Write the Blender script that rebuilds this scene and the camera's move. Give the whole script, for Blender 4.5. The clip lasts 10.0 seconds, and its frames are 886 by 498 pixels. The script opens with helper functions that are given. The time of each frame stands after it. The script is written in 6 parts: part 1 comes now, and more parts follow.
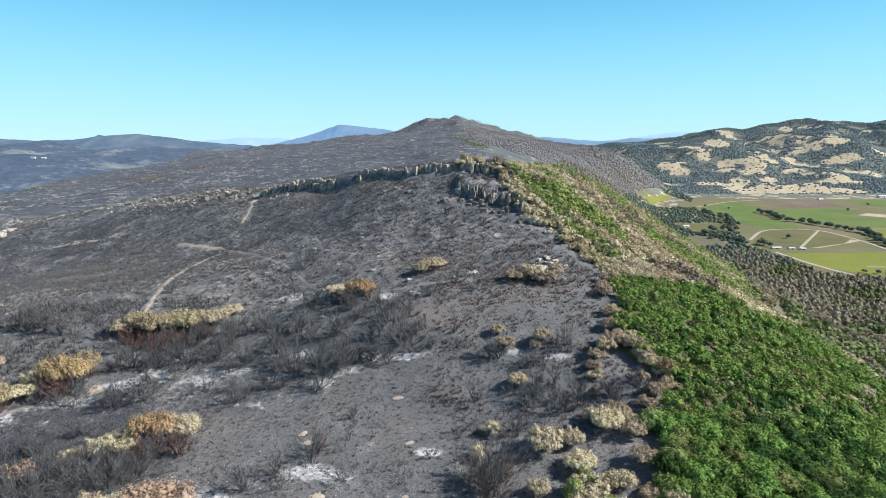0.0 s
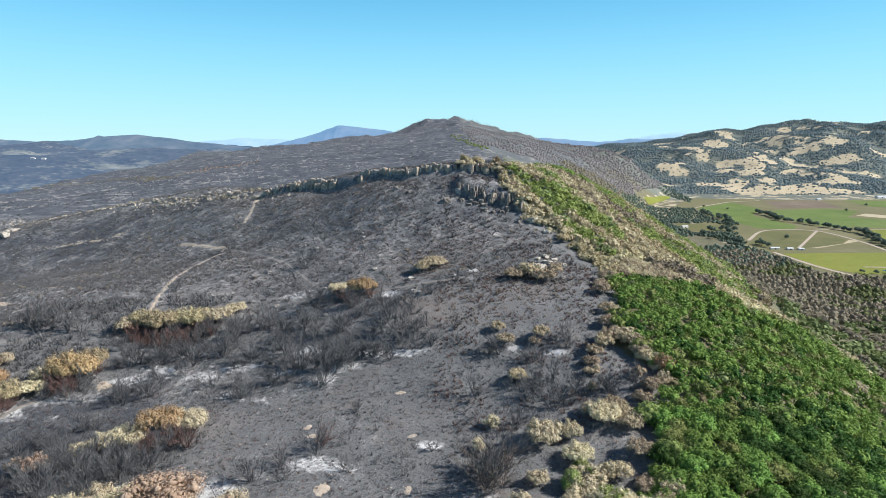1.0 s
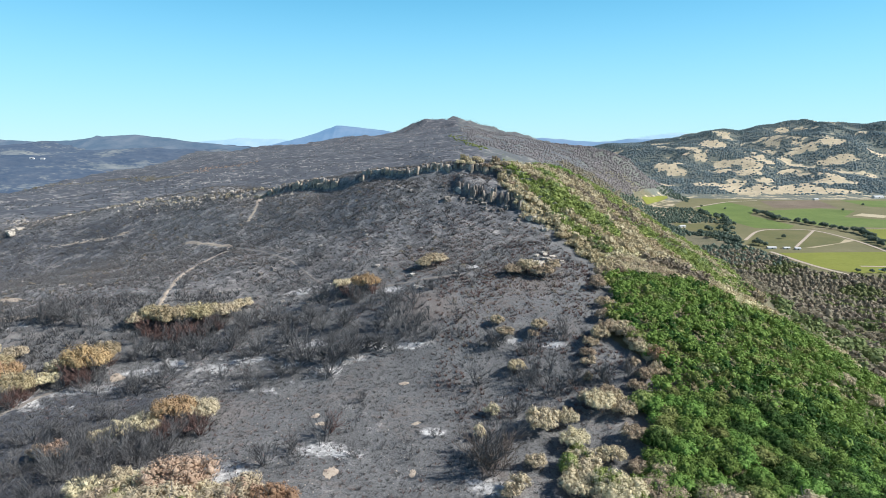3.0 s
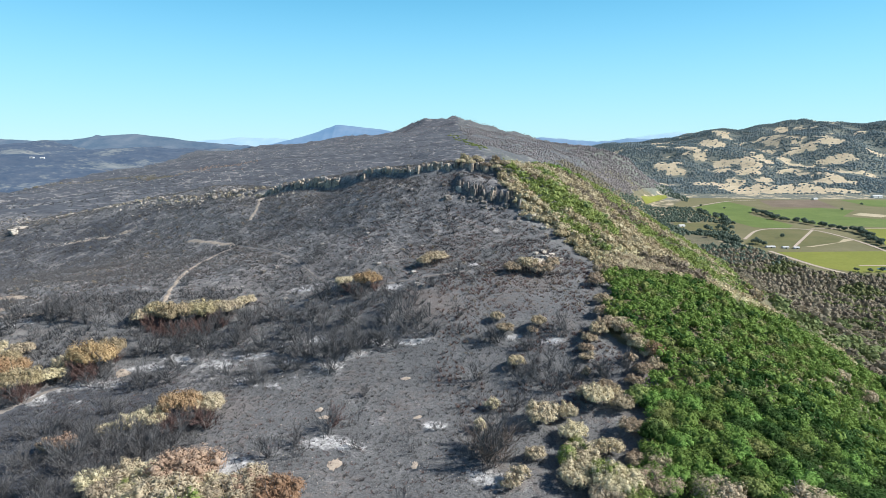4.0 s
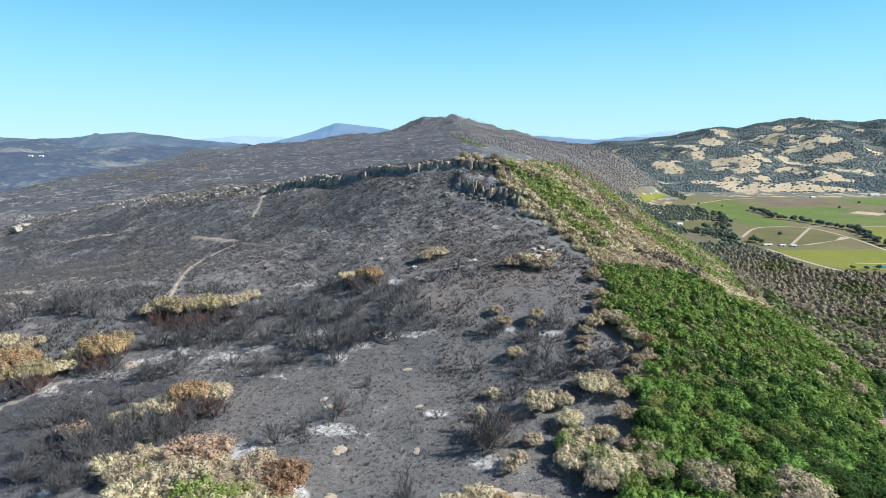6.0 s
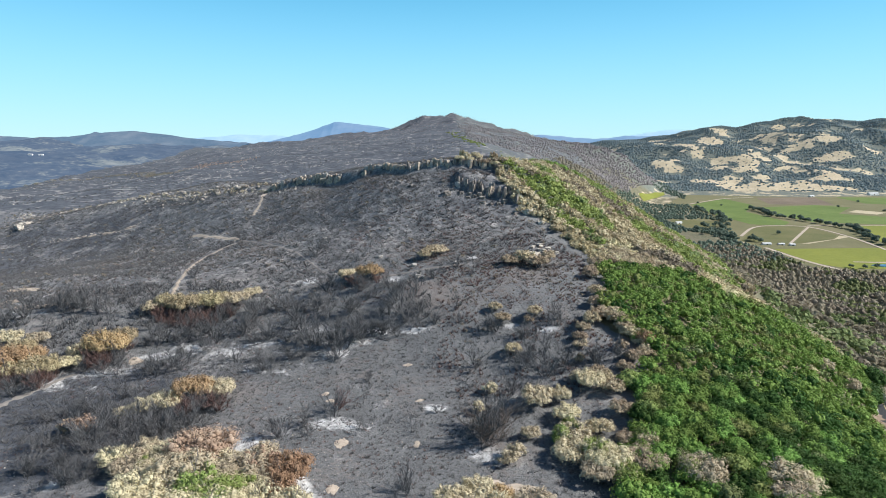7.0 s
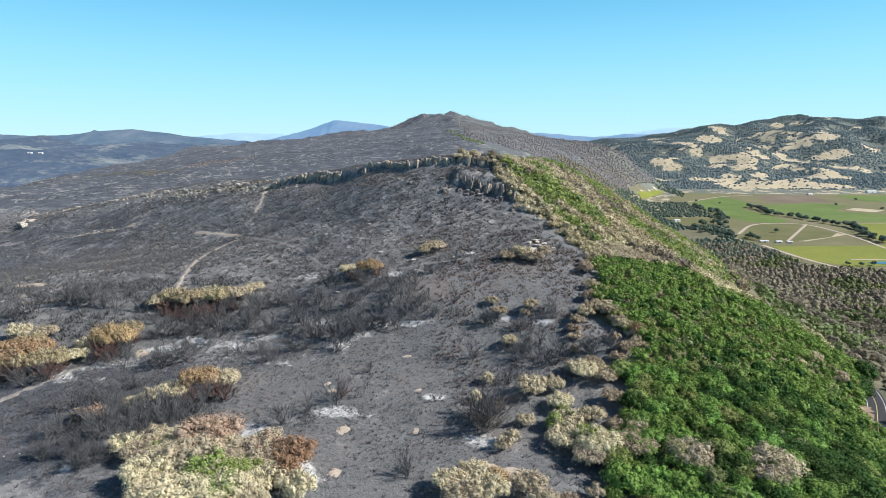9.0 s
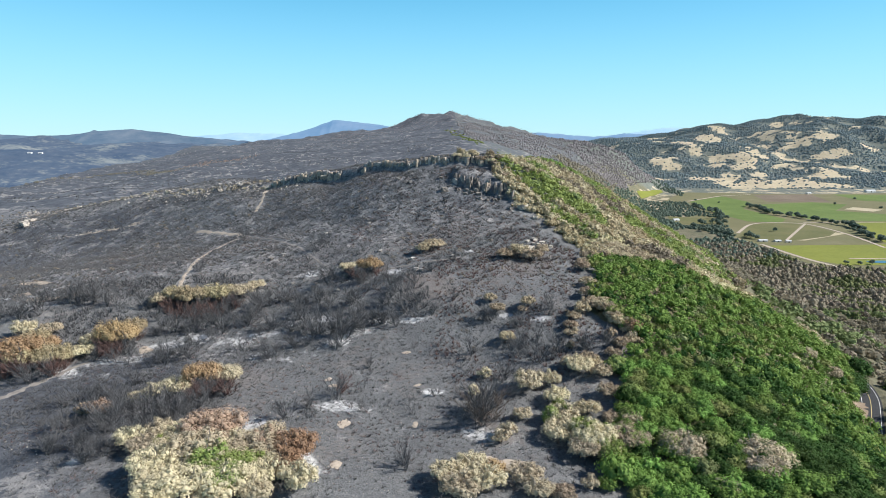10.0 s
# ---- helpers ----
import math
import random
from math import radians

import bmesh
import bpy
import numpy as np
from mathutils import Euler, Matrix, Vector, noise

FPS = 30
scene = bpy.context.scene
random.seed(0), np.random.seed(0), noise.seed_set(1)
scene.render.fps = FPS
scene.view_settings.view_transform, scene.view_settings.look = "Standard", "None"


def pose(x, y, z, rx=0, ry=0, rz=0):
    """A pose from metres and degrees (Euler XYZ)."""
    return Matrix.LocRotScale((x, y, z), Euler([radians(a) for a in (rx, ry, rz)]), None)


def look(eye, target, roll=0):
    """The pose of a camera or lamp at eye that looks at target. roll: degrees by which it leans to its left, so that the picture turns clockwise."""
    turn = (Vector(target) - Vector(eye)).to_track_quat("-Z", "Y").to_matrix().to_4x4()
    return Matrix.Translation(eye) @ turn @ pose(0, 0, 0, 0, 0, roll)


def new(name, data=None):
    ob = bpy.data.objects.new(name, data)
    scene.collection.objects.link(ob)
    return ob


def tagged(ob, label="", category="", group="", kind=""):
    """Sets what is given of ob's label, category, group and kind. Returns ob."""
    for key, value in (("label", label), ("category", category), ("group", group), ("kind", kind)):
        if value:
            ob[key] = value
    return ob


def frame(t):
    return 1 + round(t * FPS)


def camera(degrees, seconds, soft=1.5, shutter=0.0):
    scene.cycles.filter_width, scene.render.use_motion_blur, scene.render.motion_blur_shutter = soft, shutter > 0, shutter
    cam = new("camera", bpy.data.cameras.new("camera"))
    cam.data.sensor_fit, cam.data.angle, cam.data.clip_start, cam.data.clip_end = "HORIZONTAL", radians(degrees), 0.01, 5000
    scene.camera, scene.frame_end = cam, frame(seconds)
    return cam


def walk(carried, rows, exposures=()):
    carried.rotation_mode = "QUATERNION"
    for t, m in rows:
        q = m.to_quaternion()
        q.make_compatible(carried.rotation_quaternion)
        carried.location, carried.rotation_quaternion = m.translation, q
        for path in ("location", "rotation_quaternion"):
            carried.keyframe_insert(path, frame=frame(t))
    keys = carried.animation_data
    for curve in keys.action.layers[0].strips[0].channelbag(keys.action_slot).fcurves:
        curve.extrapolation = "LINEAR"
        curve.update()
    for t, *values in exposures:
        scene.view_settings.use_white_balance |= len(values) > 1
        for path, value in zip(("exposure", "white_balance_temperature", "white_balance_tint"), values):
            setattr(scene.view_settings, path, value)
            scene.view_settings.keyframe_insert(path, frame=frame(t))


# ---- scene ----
# The drone backs away over the burnt hilltop in a straight level line.
cam = camera(70.0, 10.0, soft=0.5)
PATH = [
    # seconds, the eye, a point that it looks at, and the roll in degrees
    (0.0, (0.549, 0.174, 66.303), (0.345, 98.756, 49.523), 0.065),
    (0.5, (0.282, -1.661, 66.302), (0.156, 96.928, 49.559), 0.016),
    (1.0, (0.048, -3.472, 66.291), (-0.038, 95.129, 49.619), 0.064),
    (1.5, (-0.176, -5.210, 66.314), (-0.200, 93.393, 49.657), 0.075),
    (2.0, (-0.414, -6.873, 66.325), (-0.387, 91.731, 49.677), 0.067),
    (2.5, (-0.666, -8.480, 66.315), (-0.565, 90.125, 49.671), 0.065),
    (4.0, (-1.316, -13.029, 66.193), (-1.087, 85.560, 49.453), 0.098),
    (4.5, (-1.500, -14.431, 66.166), (-1.235, 84.150, 49.381), 0.105),
    (5.0, (-1.631, -15.802, 66.141), (-1.310, 82.768, 49.289), 0.121),
    (5.5, (-1.767, -17.138, 66.124), (-1.390, 81.421, 49.212), 0.113),
    (7.0, (-1.908, -21.048, 66.102), (-1.397, 77.468, 48.945), 0.146),
    (7.5, (-1.874, -22.365, 66.074), (-1.358, 76.139, 48.850), 0.140),
    (8.0, (-1.813, -23.666, 66.094), (-1.267, 74.825, 48.795), 0.143),
    (8.5, (-1.731, -25.096, 66.099), (-1.146, 73.381, 48.722), 0.131),
    (9.0, (-1.622, -26.627, 66.076), (-0.996, 71.840, 48.647), 0.126),
    (9.5, (-1.461, -28.185, 66.050), (-0.833, 70.281, 48.613), 0.090),
    (10.0, (-1.343, -29.732, 66.032), (-0.675, 68.728, 48.562), 0.081),
]
walk(cam, [(t, look(eye, target, roll)) for t, eye, target, roll in PATH])

# ---------------------------------------------------------------- world and sun
SUN_AZIMUTH, SUN_HEIGHT = 96.0, 37.0      # degrees clockwise from +y, and above the horizon
world = bpy.data.worlds.new("sky")
scene.world = world
world.use_nodes = True
wn = world.node_tree.nodes
sky = wn.new("ShaderNodeTexSky")
sky.sky_type = "NISHITA"
sky.sun_disc = False
sky.sun_elevation, sky.sun_rotation = radians(SUN_HEIGHT), radians(SUN_AZIMUTH)
sky.altitude, sky.air_density, sky.dust_density, sky.ozone_density = 300, 1.0, 0.0, 3.5
wn["Background"].inputs["Strength"].default_value = 0.118
tint = wn.new("ShaderNodeMix")      # clear sky, a little towards cyan
tint.data_type, tint.blend_type = "RGBA", "MULTIPLY"
tint.inputs[0].default_value, tint.inputs[7].default_value = 1.0, (0.52, 0.6, 0.6, 1)
world.node_tree.links.new(sky.outputs["Color"], tint.inputs[6])
# the pale air that thickens evenly all round towards the horizon
where = wn.new("ShaderNodeTexCoord")
parts_of = wn.new("ShaderNodeSeparateXYZ")
world.node_tree.links.new(where.outputs["Generated"], parts_of.inputs[0])
share = wn.new("ShaderNodeMapRange")
share.interpolation_type = "SMOOTHSTEP"
for key, value in (("From Min", 0.0), ("From Max", 0.45), ("To Min", 0.82), ("To Max", 0.0)):
    share.inputs[key].default_value = value
world.node_tree.links.new(parts_of.outputs["Z"], share.inputs["Value"])
air = wn.new("ShaderNodeValToRGB")
for stop, place, colour in zip(air.color_ramp.elements, (0.0, 0.22), ((0.57, 0.98, 1.1, 1), (0.15, 0.84, 1.35, 1))):
    stop.position, stop.color = place, colour
world.node_tree.links.new(parts_of.outputs["Z"], air.inputs["Fac"])
bright = wn.new("ShaderNodeMix")
bright.data_type, bright.blend_type = "RGBA", "MULTIPLY"
bright.inputs[0].default_value, bright.inputs[7].default_value = 1.0, (5.8, 5.8, 5.8, 1)
world.node_tree.links.new(air.outputs["Color"], bright.inputs[6])
veil = wn.new("ShaderNodeMix")
veil.data_type = "RGBA"
world.node_tree.links.new(share.outputs["Result"], veil.inputs[0])
world.node_tree.links.new(tint.outputs[2], veil.inputs[6])
world.node_tree.links.new(bright.outputs[2], veil.inputs[7])
world.node_tree.links.new(veil.outputs[2], wn["Background"].inputs["Color"])

sun_data = bpy.data.lights.new("sun", "SUN")
sun_data.energy, sun_data.angle, sun_data.color = 5.0, radians(0.53), (1.0, 0.96, 0.91)
sun = new("sun", sun_data)
to_sun = Vector((math.sin(radians(SUN_AZIMUTH)) * math.cos(radians(SUN_HEIGHT)),
                 math.cos(radians(SUN_AZIMUTH)) * math.cos(radians(SUN_HEIGHT)), math.sin(radians(SUN_HEIGHT))))
sun.matrix_world = look(to_sun * 400, (0, 0, 0))
scene.view_settings.exposure = 0.55


# ---------------------------------------------------------------- materials
def material(name, roughness=0.9):
    m = bpy.data.materials.new(name)
    m.use_nodes = True
    b = m.node_tree.nodes["Principled BSDF"]
    b.inputs["Roughness"].default_value = roughness
    b.inputs["Specular IOR Level"].default_value = 0.25
    return m, m.node_tree, b


def ramp(nt, source, stops):
    r = nt.nodes.new("ShaderNodeValToRGB")
    el = r.color_ramp.elements
    while len(el) < len(stops):
        el.new(0.5)
    for e, (p, c) in zip(el, stops):
        e.position, e.color = p, (*c, 1)
    nt.links.new(source, r.inputs["Fac"])
    return r.outputs["Color"]


def grain(nt, size, detail=4.0, rough=0.6, seed=0.0):
    """Noise over real places; size in metres."""
    g = nt.nodes.new("ShaderNodeNewGeometry")
    mp = nt.nodes.new("ShaderNodeMapping")
    mp.inputs["Location"].default_value = (seed * 13.7, seed * 5.1, seed * 9.3)
    n = nt.nodes.new("ShaderNodeTexNoise")
    n.inputs["Scale"].default_value, n.inputs["Detail"].default_value, n.inputs["Roughness"].default_value = 1 / size, detail, rough
    nt.links.new(g.outputs["Position"], mp.inputs["Vector"])
    nt.links.new(mp.outputs["Vector"], n.inputs["Vector"])
    return n.outputs["Fac"]


def mixed(nt, fac, a, b, mode="MIX"):
    m = nt.nodes.new("ShaderNodeMix")
    m.data_type, m.blend_type = "RGBA", mode
    for key, v in ((0, fac), (6, a), (7, b)):
        if hasattr(v, "links"):
            nt.links.new(v, m.inputs[key])
        else:
            m.inputs[key].default_value = v if key == 0 else (*v, 1)
    return m.outputs[2]


def stepped(nt, source, lo, hi):
    m = nt.nodes.new("ShaderNodeMapRange")
    m.interpolation_type = "SMOOTHSTEP"
    m.inputs["From Min"].default_value, m.inputs["From Max"].default_value = lo, hi
    nt.links.new(source, m.inputs["Value"])
    return m.outputs["Result"]


def maths(nt, op, a, b):
    m = nt.nodes.new("ShaderNodeMath")
    m.operation = op
    for i, v in enumerate((a, b)):
        if hasattr(v, "links"):
            nt.links.new(v, m.inputs[i])
        else:
            m.inputs[i].default_value = v
    return m.outputs[0]


def bumped(nt, b, height, strength, distance):
    u = nt.nodes.new("ShaderNodeBump")
    u.inputs["Strength"].default_value, u.inputs["Distance"].default_value = strength, distance
    nt.links.new(height, u.inputs["Height"])
    nt.links.new(u.outputs["Normal"], b.inputs["Normal"])


def leaf_material(name, dark, mid, light, through_light=0.25, vary=1.0):
    """Leaves whose colour changes from crown to crown and from leaf to leaf."""
    m, nt, b = material(name, 0.75)
    b.inputs["Specular IOR Level"].default_value = 0.12
    g = nt.nodes.new("ShaderNodeNewGeometry")
    info = nt.nodes.new("ShaderNodeObjectInfo")
    each = ramp(nt, g.outputs["Random Per Island"], [(0, dark), (0.55, mid), (1, light)])
    patch = ramp(nt, grain(nt, 3.0, 3, 0.6, 2), [(0.3, dark), (0.5, mid), (0.72, light)])
    c = mixed(nt, 0.5, each, patch)
    hue = nt.nodes.new("ShaderNodeHueSaturation")
    nt.links.new(c, hue.inputs["Color"])
    nt.links.new(maths(nt, "ADD", maths(nt, "MULTIPLY", info.outputs["Random"], 0.03 * vary), 0.5 - 0.015 * vary), hue.inputs["Hue"])
    nt.links.new(maths(nt, "ADD", maths(nt, "MULTIPLY", info.outputs["Random"], 0.45 * vary), 1 - 0.22 * vary), hue.inputs["Value"])
    nt.links.new(hue.outputs["Color"], b.inputs["Base Color"])
    t = nt.nodes.new("ShaderNodeBsdfTranslucent")
    nt.links.new(hue.outputs["Color"], t.inputs["Color"])
    mx = nt.nodes.new("ShaderNodeMixShader")
    mx.inputs[0].default_value = through_light
    nt.links.new(b.outputs[0], mx.inputs[1])
    nt.links.new(t.outputs[0], mx.inputs[2])
    nt.links.new(mx.outputs[0], nt.nodes["Material Output"].inputs["Surface"])
    return m


def plain_material(name, a, b_, size, roughness=0.9, bump=0.3, depth=0.05):
    m, nt, b = material(name, roughness)
    n = grain(nt, size, 5)
    fine = grain(nt, size * 0.15, 3, 0.7, 4)
    c = mixed(nt, 0.35, ramp(nt, n, [(0.3, a), (0.7, b_)]), ramp(nt, fine, [(0.3, a), (0.7, b_)]))
    nt.links.new(c, b.inputs["Base Color"])
    bumped(nt, b, n, bump, depth)
    return m


LEAF_GREEN = leaf_material("green_leaves", (0.115, 0.19, 0.042), (0.165, 0.272, 0.062), (0.22, 0.335, 0.092))
LEAF_YELLOW = leaf_material("yellow_green_leaves", (0.125, 0.16, 0.045), (0.205, 0.25, 0.08), (0.31, 0.345, 0.135))
LEAF_GREY = leaf_material("grey_green_leaves", (0.09, 0.125, 0.045), (0.17, 0.21, 0.085), (0.3, 0.33, 0.16))
LEAF_TAN = leaf_material("pale_tan_dead_leaves", (0.51, 0.435, 0.295), (0.58, 0.505, 0.352), (0.64, 0.57, 0.42))
LEAF_ORANGE = leaf_material("orange_brown_dead_leaves", (0.25, 0.16, 0.09), (0.4, 0.272, 0.158), (0.54, 0.395, 0.25))
LEAF_BROWN = leaf_material("dull_brown_dead_leaves", (0.3, 0.24, 0.165), (0.46, 0.38, 0.265), (0.6, 0.51, 0.375))
LEAF_FAR = leaf_material("dark_oak_leaves", (0.085, 0.125, 0.1), (0.14, 0.19, 0.15), (0.2, 0.255, 0.2), 0.4, 0.0)
# far hills: the blue of distance haze is mixed into these leaf colours
LEAF_HILL = leaf_material("hazed_oak_leaves", (0.15, 0.2, 0.215), (0.195, 0.255, 0.272), (0.24, 0.305, 0.318), 0.4, 0.0)
LEAF_WOODS = leaf_material("grey_tan_tree_leaves", (0.19, 0.168, 0.12), (0.27, 0.243, 0.18), (0.36, 0.33, 0.25), 0.4, 0.0)
LEAF_ROSE = leaf_material("pinkish_brown_dead_leaves", (0.33, 0.23, 0.16), (0.5, 0.37, 0.265), (0.62, 0.49, 0.37))
LEAF_ASHEN = leaf_material("ashen_burnt_trees", (0.21, 0.195, 0.2), (0.28, 0.26, 0.262), (0.35, 0.325, 0.322), 0.4, 0.0)
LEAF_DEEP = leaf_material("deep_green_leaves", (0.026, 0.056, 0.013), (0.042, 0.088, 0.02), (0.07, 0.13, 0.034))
LEAF_STRAW = leaf_material("straw_dead_leaves", (0.42, 0.37, 0.225), (0.58, 0.52, 0.335), (0.72, 0.66, 0.46))
LEAF_OCHRE = leaf_material("ochre_dead_leaves", (0.3, 0.245, 0.145), (0.42, 0.352, 0.22), (0.55, 0.475, 0.32))
LEAF_FRESH = leaf_material("fresh_green_leaves", (0.17, 0.22, 0.06), (0.26, 0.325, 0.1), (0.37, 0.43, 0.16))
LEAF_SCORCH = leaf_material("grey_brown_scorched_leaves", (0.12, 0.098, 0.072), (0.215, 0.18, 0.135), (0.33, 0.285, 0.22), 0.1, 0.0)
CHAR = plain_material("charred_wood", (0.052, 0.053, 0.056), (0.18, 0.179, 0.182), 0.4, 0.95)
CHAR_RED = plain_material("reddish_charred_twigs", (0.1, 0.06, 0.053), (0.22, 0.14, 0.122), 0.5, 0.95)
CHAR_BROWN = plain_material("grey_brown_burnt_twigs", (0.09, 0.075, 0.066), (0.24, 0.2, 0.175), 0.5, 0.95)
CHAR_FUZZ = plain_material("ashy_burnt_twigs", (0.065, 0.064, 0.066), (0.18, 0.176, 0.174), 0.4, 0.95)
BARK = plain_material("grey_brown_bark", (0.06, 0.05, 0.04), (0.16, 0.13, 0.1), 0.3, 0.9)
ROCK_DARK = plain_material("sooty_basalt", (0.075, 0.068, 0.063), (0.34, 0.3, 0.265), 1.2, 0.9, 0.6, 0.2)
ROCK_TAN = plain_material("tan_basalt", (0.12, 0.1, 0.082), (0.6, 0.5, 0.395), 1.1, 0.9, 0.6, 0.2)
ROCK_PALE = plain_material("pale_weathered_rock", (0.3, 0.26, 0.21), (0.6, 0.55, 0.48), 1.5, 0.9, 0.6, 0.2)
ROCK_GREY = plain_material("lichened_grey_rock", (0.14, 0.132, 0.124), (0.58, 0.54, 0.49), 1.0, 0.9, 0.5, 0.1)
DIRT = plain_material("pale_trail_dirt", (0.3, 0.25, 0.2), (0.58, 0.49, 0.39), 2.4, 0.95, 0.3, 0.05)
CUT_EARTH = plain_material("cut_earth", (0.17, 0.125, 0.09), (0.34, 0.265, 0.195), 1.5, 0.95, 0.4, 0.1)
ASPHALT = plain_material("asphalt", (0.03, 0.032, 0.036), (0.06, 0.061, 0.065), 0.8, 0.85, 0.2, 0.01)
LINE_WHITE = plain_material("white_road_paint", (0.6, 0.6, 0.58), (0.8, 0.8, 0.78), 0.5, 0.7, 0.1, 0.005)
LINE_YELLOW = plain_material("yellow_road_paint", (0.42, 0.35, 0.15), (0.6, 0.5, 0.25), 0.5, 0.7, 0.1, 0.005)


def ground_material():
    m, nt, b = material("ground_cover", 0.95)
    zone = nt.nodes.new("ShaderNodeVertexColor")
    zone.layer_name = "zone"
    sep = nt.nodes.new("ShaderNodeSeparateColor")
    nt.links.new(zone.outputs["Color"], sep.inputs["Color"])
    big, mid, small, tiny = grain(nt, 38, 5, 0.62), grain(nt, 7, 5, 0.65, 1), grain(nt, 1.6, 4, 0.7, 2), grain(nt, 0.35, 3, 0.7, 3)
    edge = maths(nt, "MULTIPLY", maths(nt, "SUBTRACT", mid, 0.5), 0.9)
    wide = maths(nt, "MULTIPLY", maths(nt, "SUBTRACT", big, 0.5), 1.2)
    fine = grain(nt, 0.16, 3, 0.75, 7)
    # burnt ground: an even grey of ash and cinders, grainy when seen close
    soot = ramp(nt, big, [(0.3, (0.264, 0.27, 0.273)), (0.7, (0.372, 0.38, 0.382))])
    soot = mixed(nt, 1.0, soot, ramp(nt, mid, [(0.3, (0.72, 0.72, 0.72)), (0.7, (1.0, 1.0, 0.99))]), "MULTIPLY")
    soot = mixed(nt, 1.0, soot, ramp(nt, small, [(0.3, (0.8, 0.8, 0.8)), (0.62, (1.0, 1.0, 1.0))]), "MULTIPLY")
    soot = mixed(nt, 1.0, soot, ramp(nt, tiny, [(0.36, (0.42, 0.42, 0.43)), (0.56, (1.0, 1.0, 1.0))]), "MULTIPLY")
    soot = mixed(nt, 1.0, soot, ramp(nt, fine, [(0.34, (0.62, 0.62, 0.62)), (0.6, (1.0, 1.0, 1.0))]), "MULTIPLY")
    # patches of brown soil and unburnt litter
    brown = mixed(nt, maths(nt, "MULTIPLY", stepped(nt, maths(nt, "ADD", big, maths(nt, "MULTIPLY", maths(nt, "SUBTRACT", small, 0.5), 0.5)), 0.5, 0.66), 0.6), soot, (0.22, 0.18, 0.155))
    ash = maths(nt, "MULTIPLY", stepped(nt, mid, 0.58, 0.72), stepped(nt, tiny, 0.44, 0.6))
    burnt = mixed(nt, maths(nt, "MULTIPLY", ash, 0.45), brown, (0.48, 0.478, 0.47))
    speck = maths(nt, "MULTIPLY", stepped(nt, tiny, 0.62, 0.68), stepped(nt, mid, 0.45, 0.6))
    burnt = mixed(nt, maths(nt, "MULTIPLY", speck, 0.7), burnt, (0.44, 0.4, 0.34))
    # wide sweeps where the fire left more charcoal
    sweep = stepped(nt, maths(nt, "ADD", grain(nt, 130, 6, 0.62, 6), maths(nt, "MULTIPLY", maths(nt, "SUBTRACT", small, 0.5), 0.35)), 0.45, 0.62)
    burnt = mixed(nt, maths(nt, "MULTIPLY", sweep, 0.3), burnt, (0.1, 0.1, 0.103))
    char_and_shade = stepped(nt, maths(nt, "ADD", zone.outputs["Alpha"], maths(nt, "ADD", edge, wide)), 0.1, 0.9)
    cinder = ramp(nt, mid, [(0.33, (0.11, 0.114, 0.122)), (0.5, (0.25, 0.252, 0.258)), (0.6, (0.38, 0.365, 0.35)), (0.7, (0.6, 0.565, 0.52))])
    cinder = mixed(nt, 1.0, cinder, ramp(nt, small, [(0.36, (0.35, 0.35, 0.36)), (0.58, (1.0, 1.0, 1.0))]), "MULTIPLY")
    burnt = mixed(nt, maths(nt, "MULTIPLY", char_and_shade, 0.8), burnt, cinder)
    # the plateau behind the scarp burnt blacker, with streaks of bare stone
    far_off = stepped(nt, zone.outputs["Alpha"], 0.72, 1.0)
    stony = maths(nt, "MULTIPLY", stepped(nt, grain(nt, 16, 5, 0.7, 9), 0.53, 0.61), stepped(nt, big, 0.4, 0.55))
    # the blue cast of distance haze is mixed into this black
    black = mixed(nt, stony, ramp(nt, mid, [(0.3, (0.05, 0.058, 0.073)), (0.7, (0.105, 0.113, 0.132))]), (0.3, 0.287, 0.275))
    burnt = mixed(nt, maths(nt, "MULTIPLY", far_off, 0.9), burnt, black)
    # woodland floor and dry grass
    wood = mixed(nt, 0.5, ramp(nt, mid, [(0.3, (0.09, 0.085, 0.048)), (0.7, (0.22, 0.19, 0.12))]), ramp(nt, big, [(0.3, (0.09, 0.1, 0.05)), (0.7, (0.21, 0.18, 0.11))]))
    # scrub ground for the far hills, with distance haze tinted into its colour
    hazed_brush = mixed(nt, 0.5, ramp(nt, mid, [(0.3, (0.11, 0.14, 0.135)), (0.7, (0.19, 0.215, 0.195))]), ramp(nt, big, [(0.3, (0.115, 0.145, 0.14)), (0.7, (0.185, 0.21, 0.19))]))
    wood = mixed(nt, maths(nt, "MULTIPLY", zone.outputs["Alpha"], 0.7), wood, hazed_brush)
    gold = mixed(nt, 0.5, ramp(nt, big, [(0.3, (0.38, 0.31, 0.2)), (0.7, (0.55, 0.47, 0.33))]), ramp(nt, mid, [(0.3, (0.36, 0.3, 0.2)), (0.7, (0.57, 0.49, 0.35))]))
    c = mixed(nt, stepped(nt, maths(nt, "ADD", sep.outputs["Red"], edge), 0.4, 0.6), wood, burnt)
    c = mixed(nt, stepped(nt, maths(nt, "ADD", sep.outputs["Blue"], wide), 0.42, 0.58), c, gold)
    c = mixed(nt, stepped(nt, maths(nt, "ADD", sep.outputs["Green"], maths(nt, "ADD", edge, maths(nt, "MULTIPLY", maths(nt, "SUBTRACT", small, 0.5), 1.1))), 0.2, 0.85), c,
              ramp(nt, small, [(0.3, (0.3, 0.298, 0.29)), (0.5, (0.5, 0.497, 0.488)), (0.72, (0.8, 0.795, 0.78))]))
    nt.links.new(c, b.inputs["Base Color"])
    bumped(nt, b, maths(nt, "ADD", small, maths(nt, "MULTIPLY", tiny, 0.4)), 1.0, 0.5)
    return m


GROUND = ground_material()

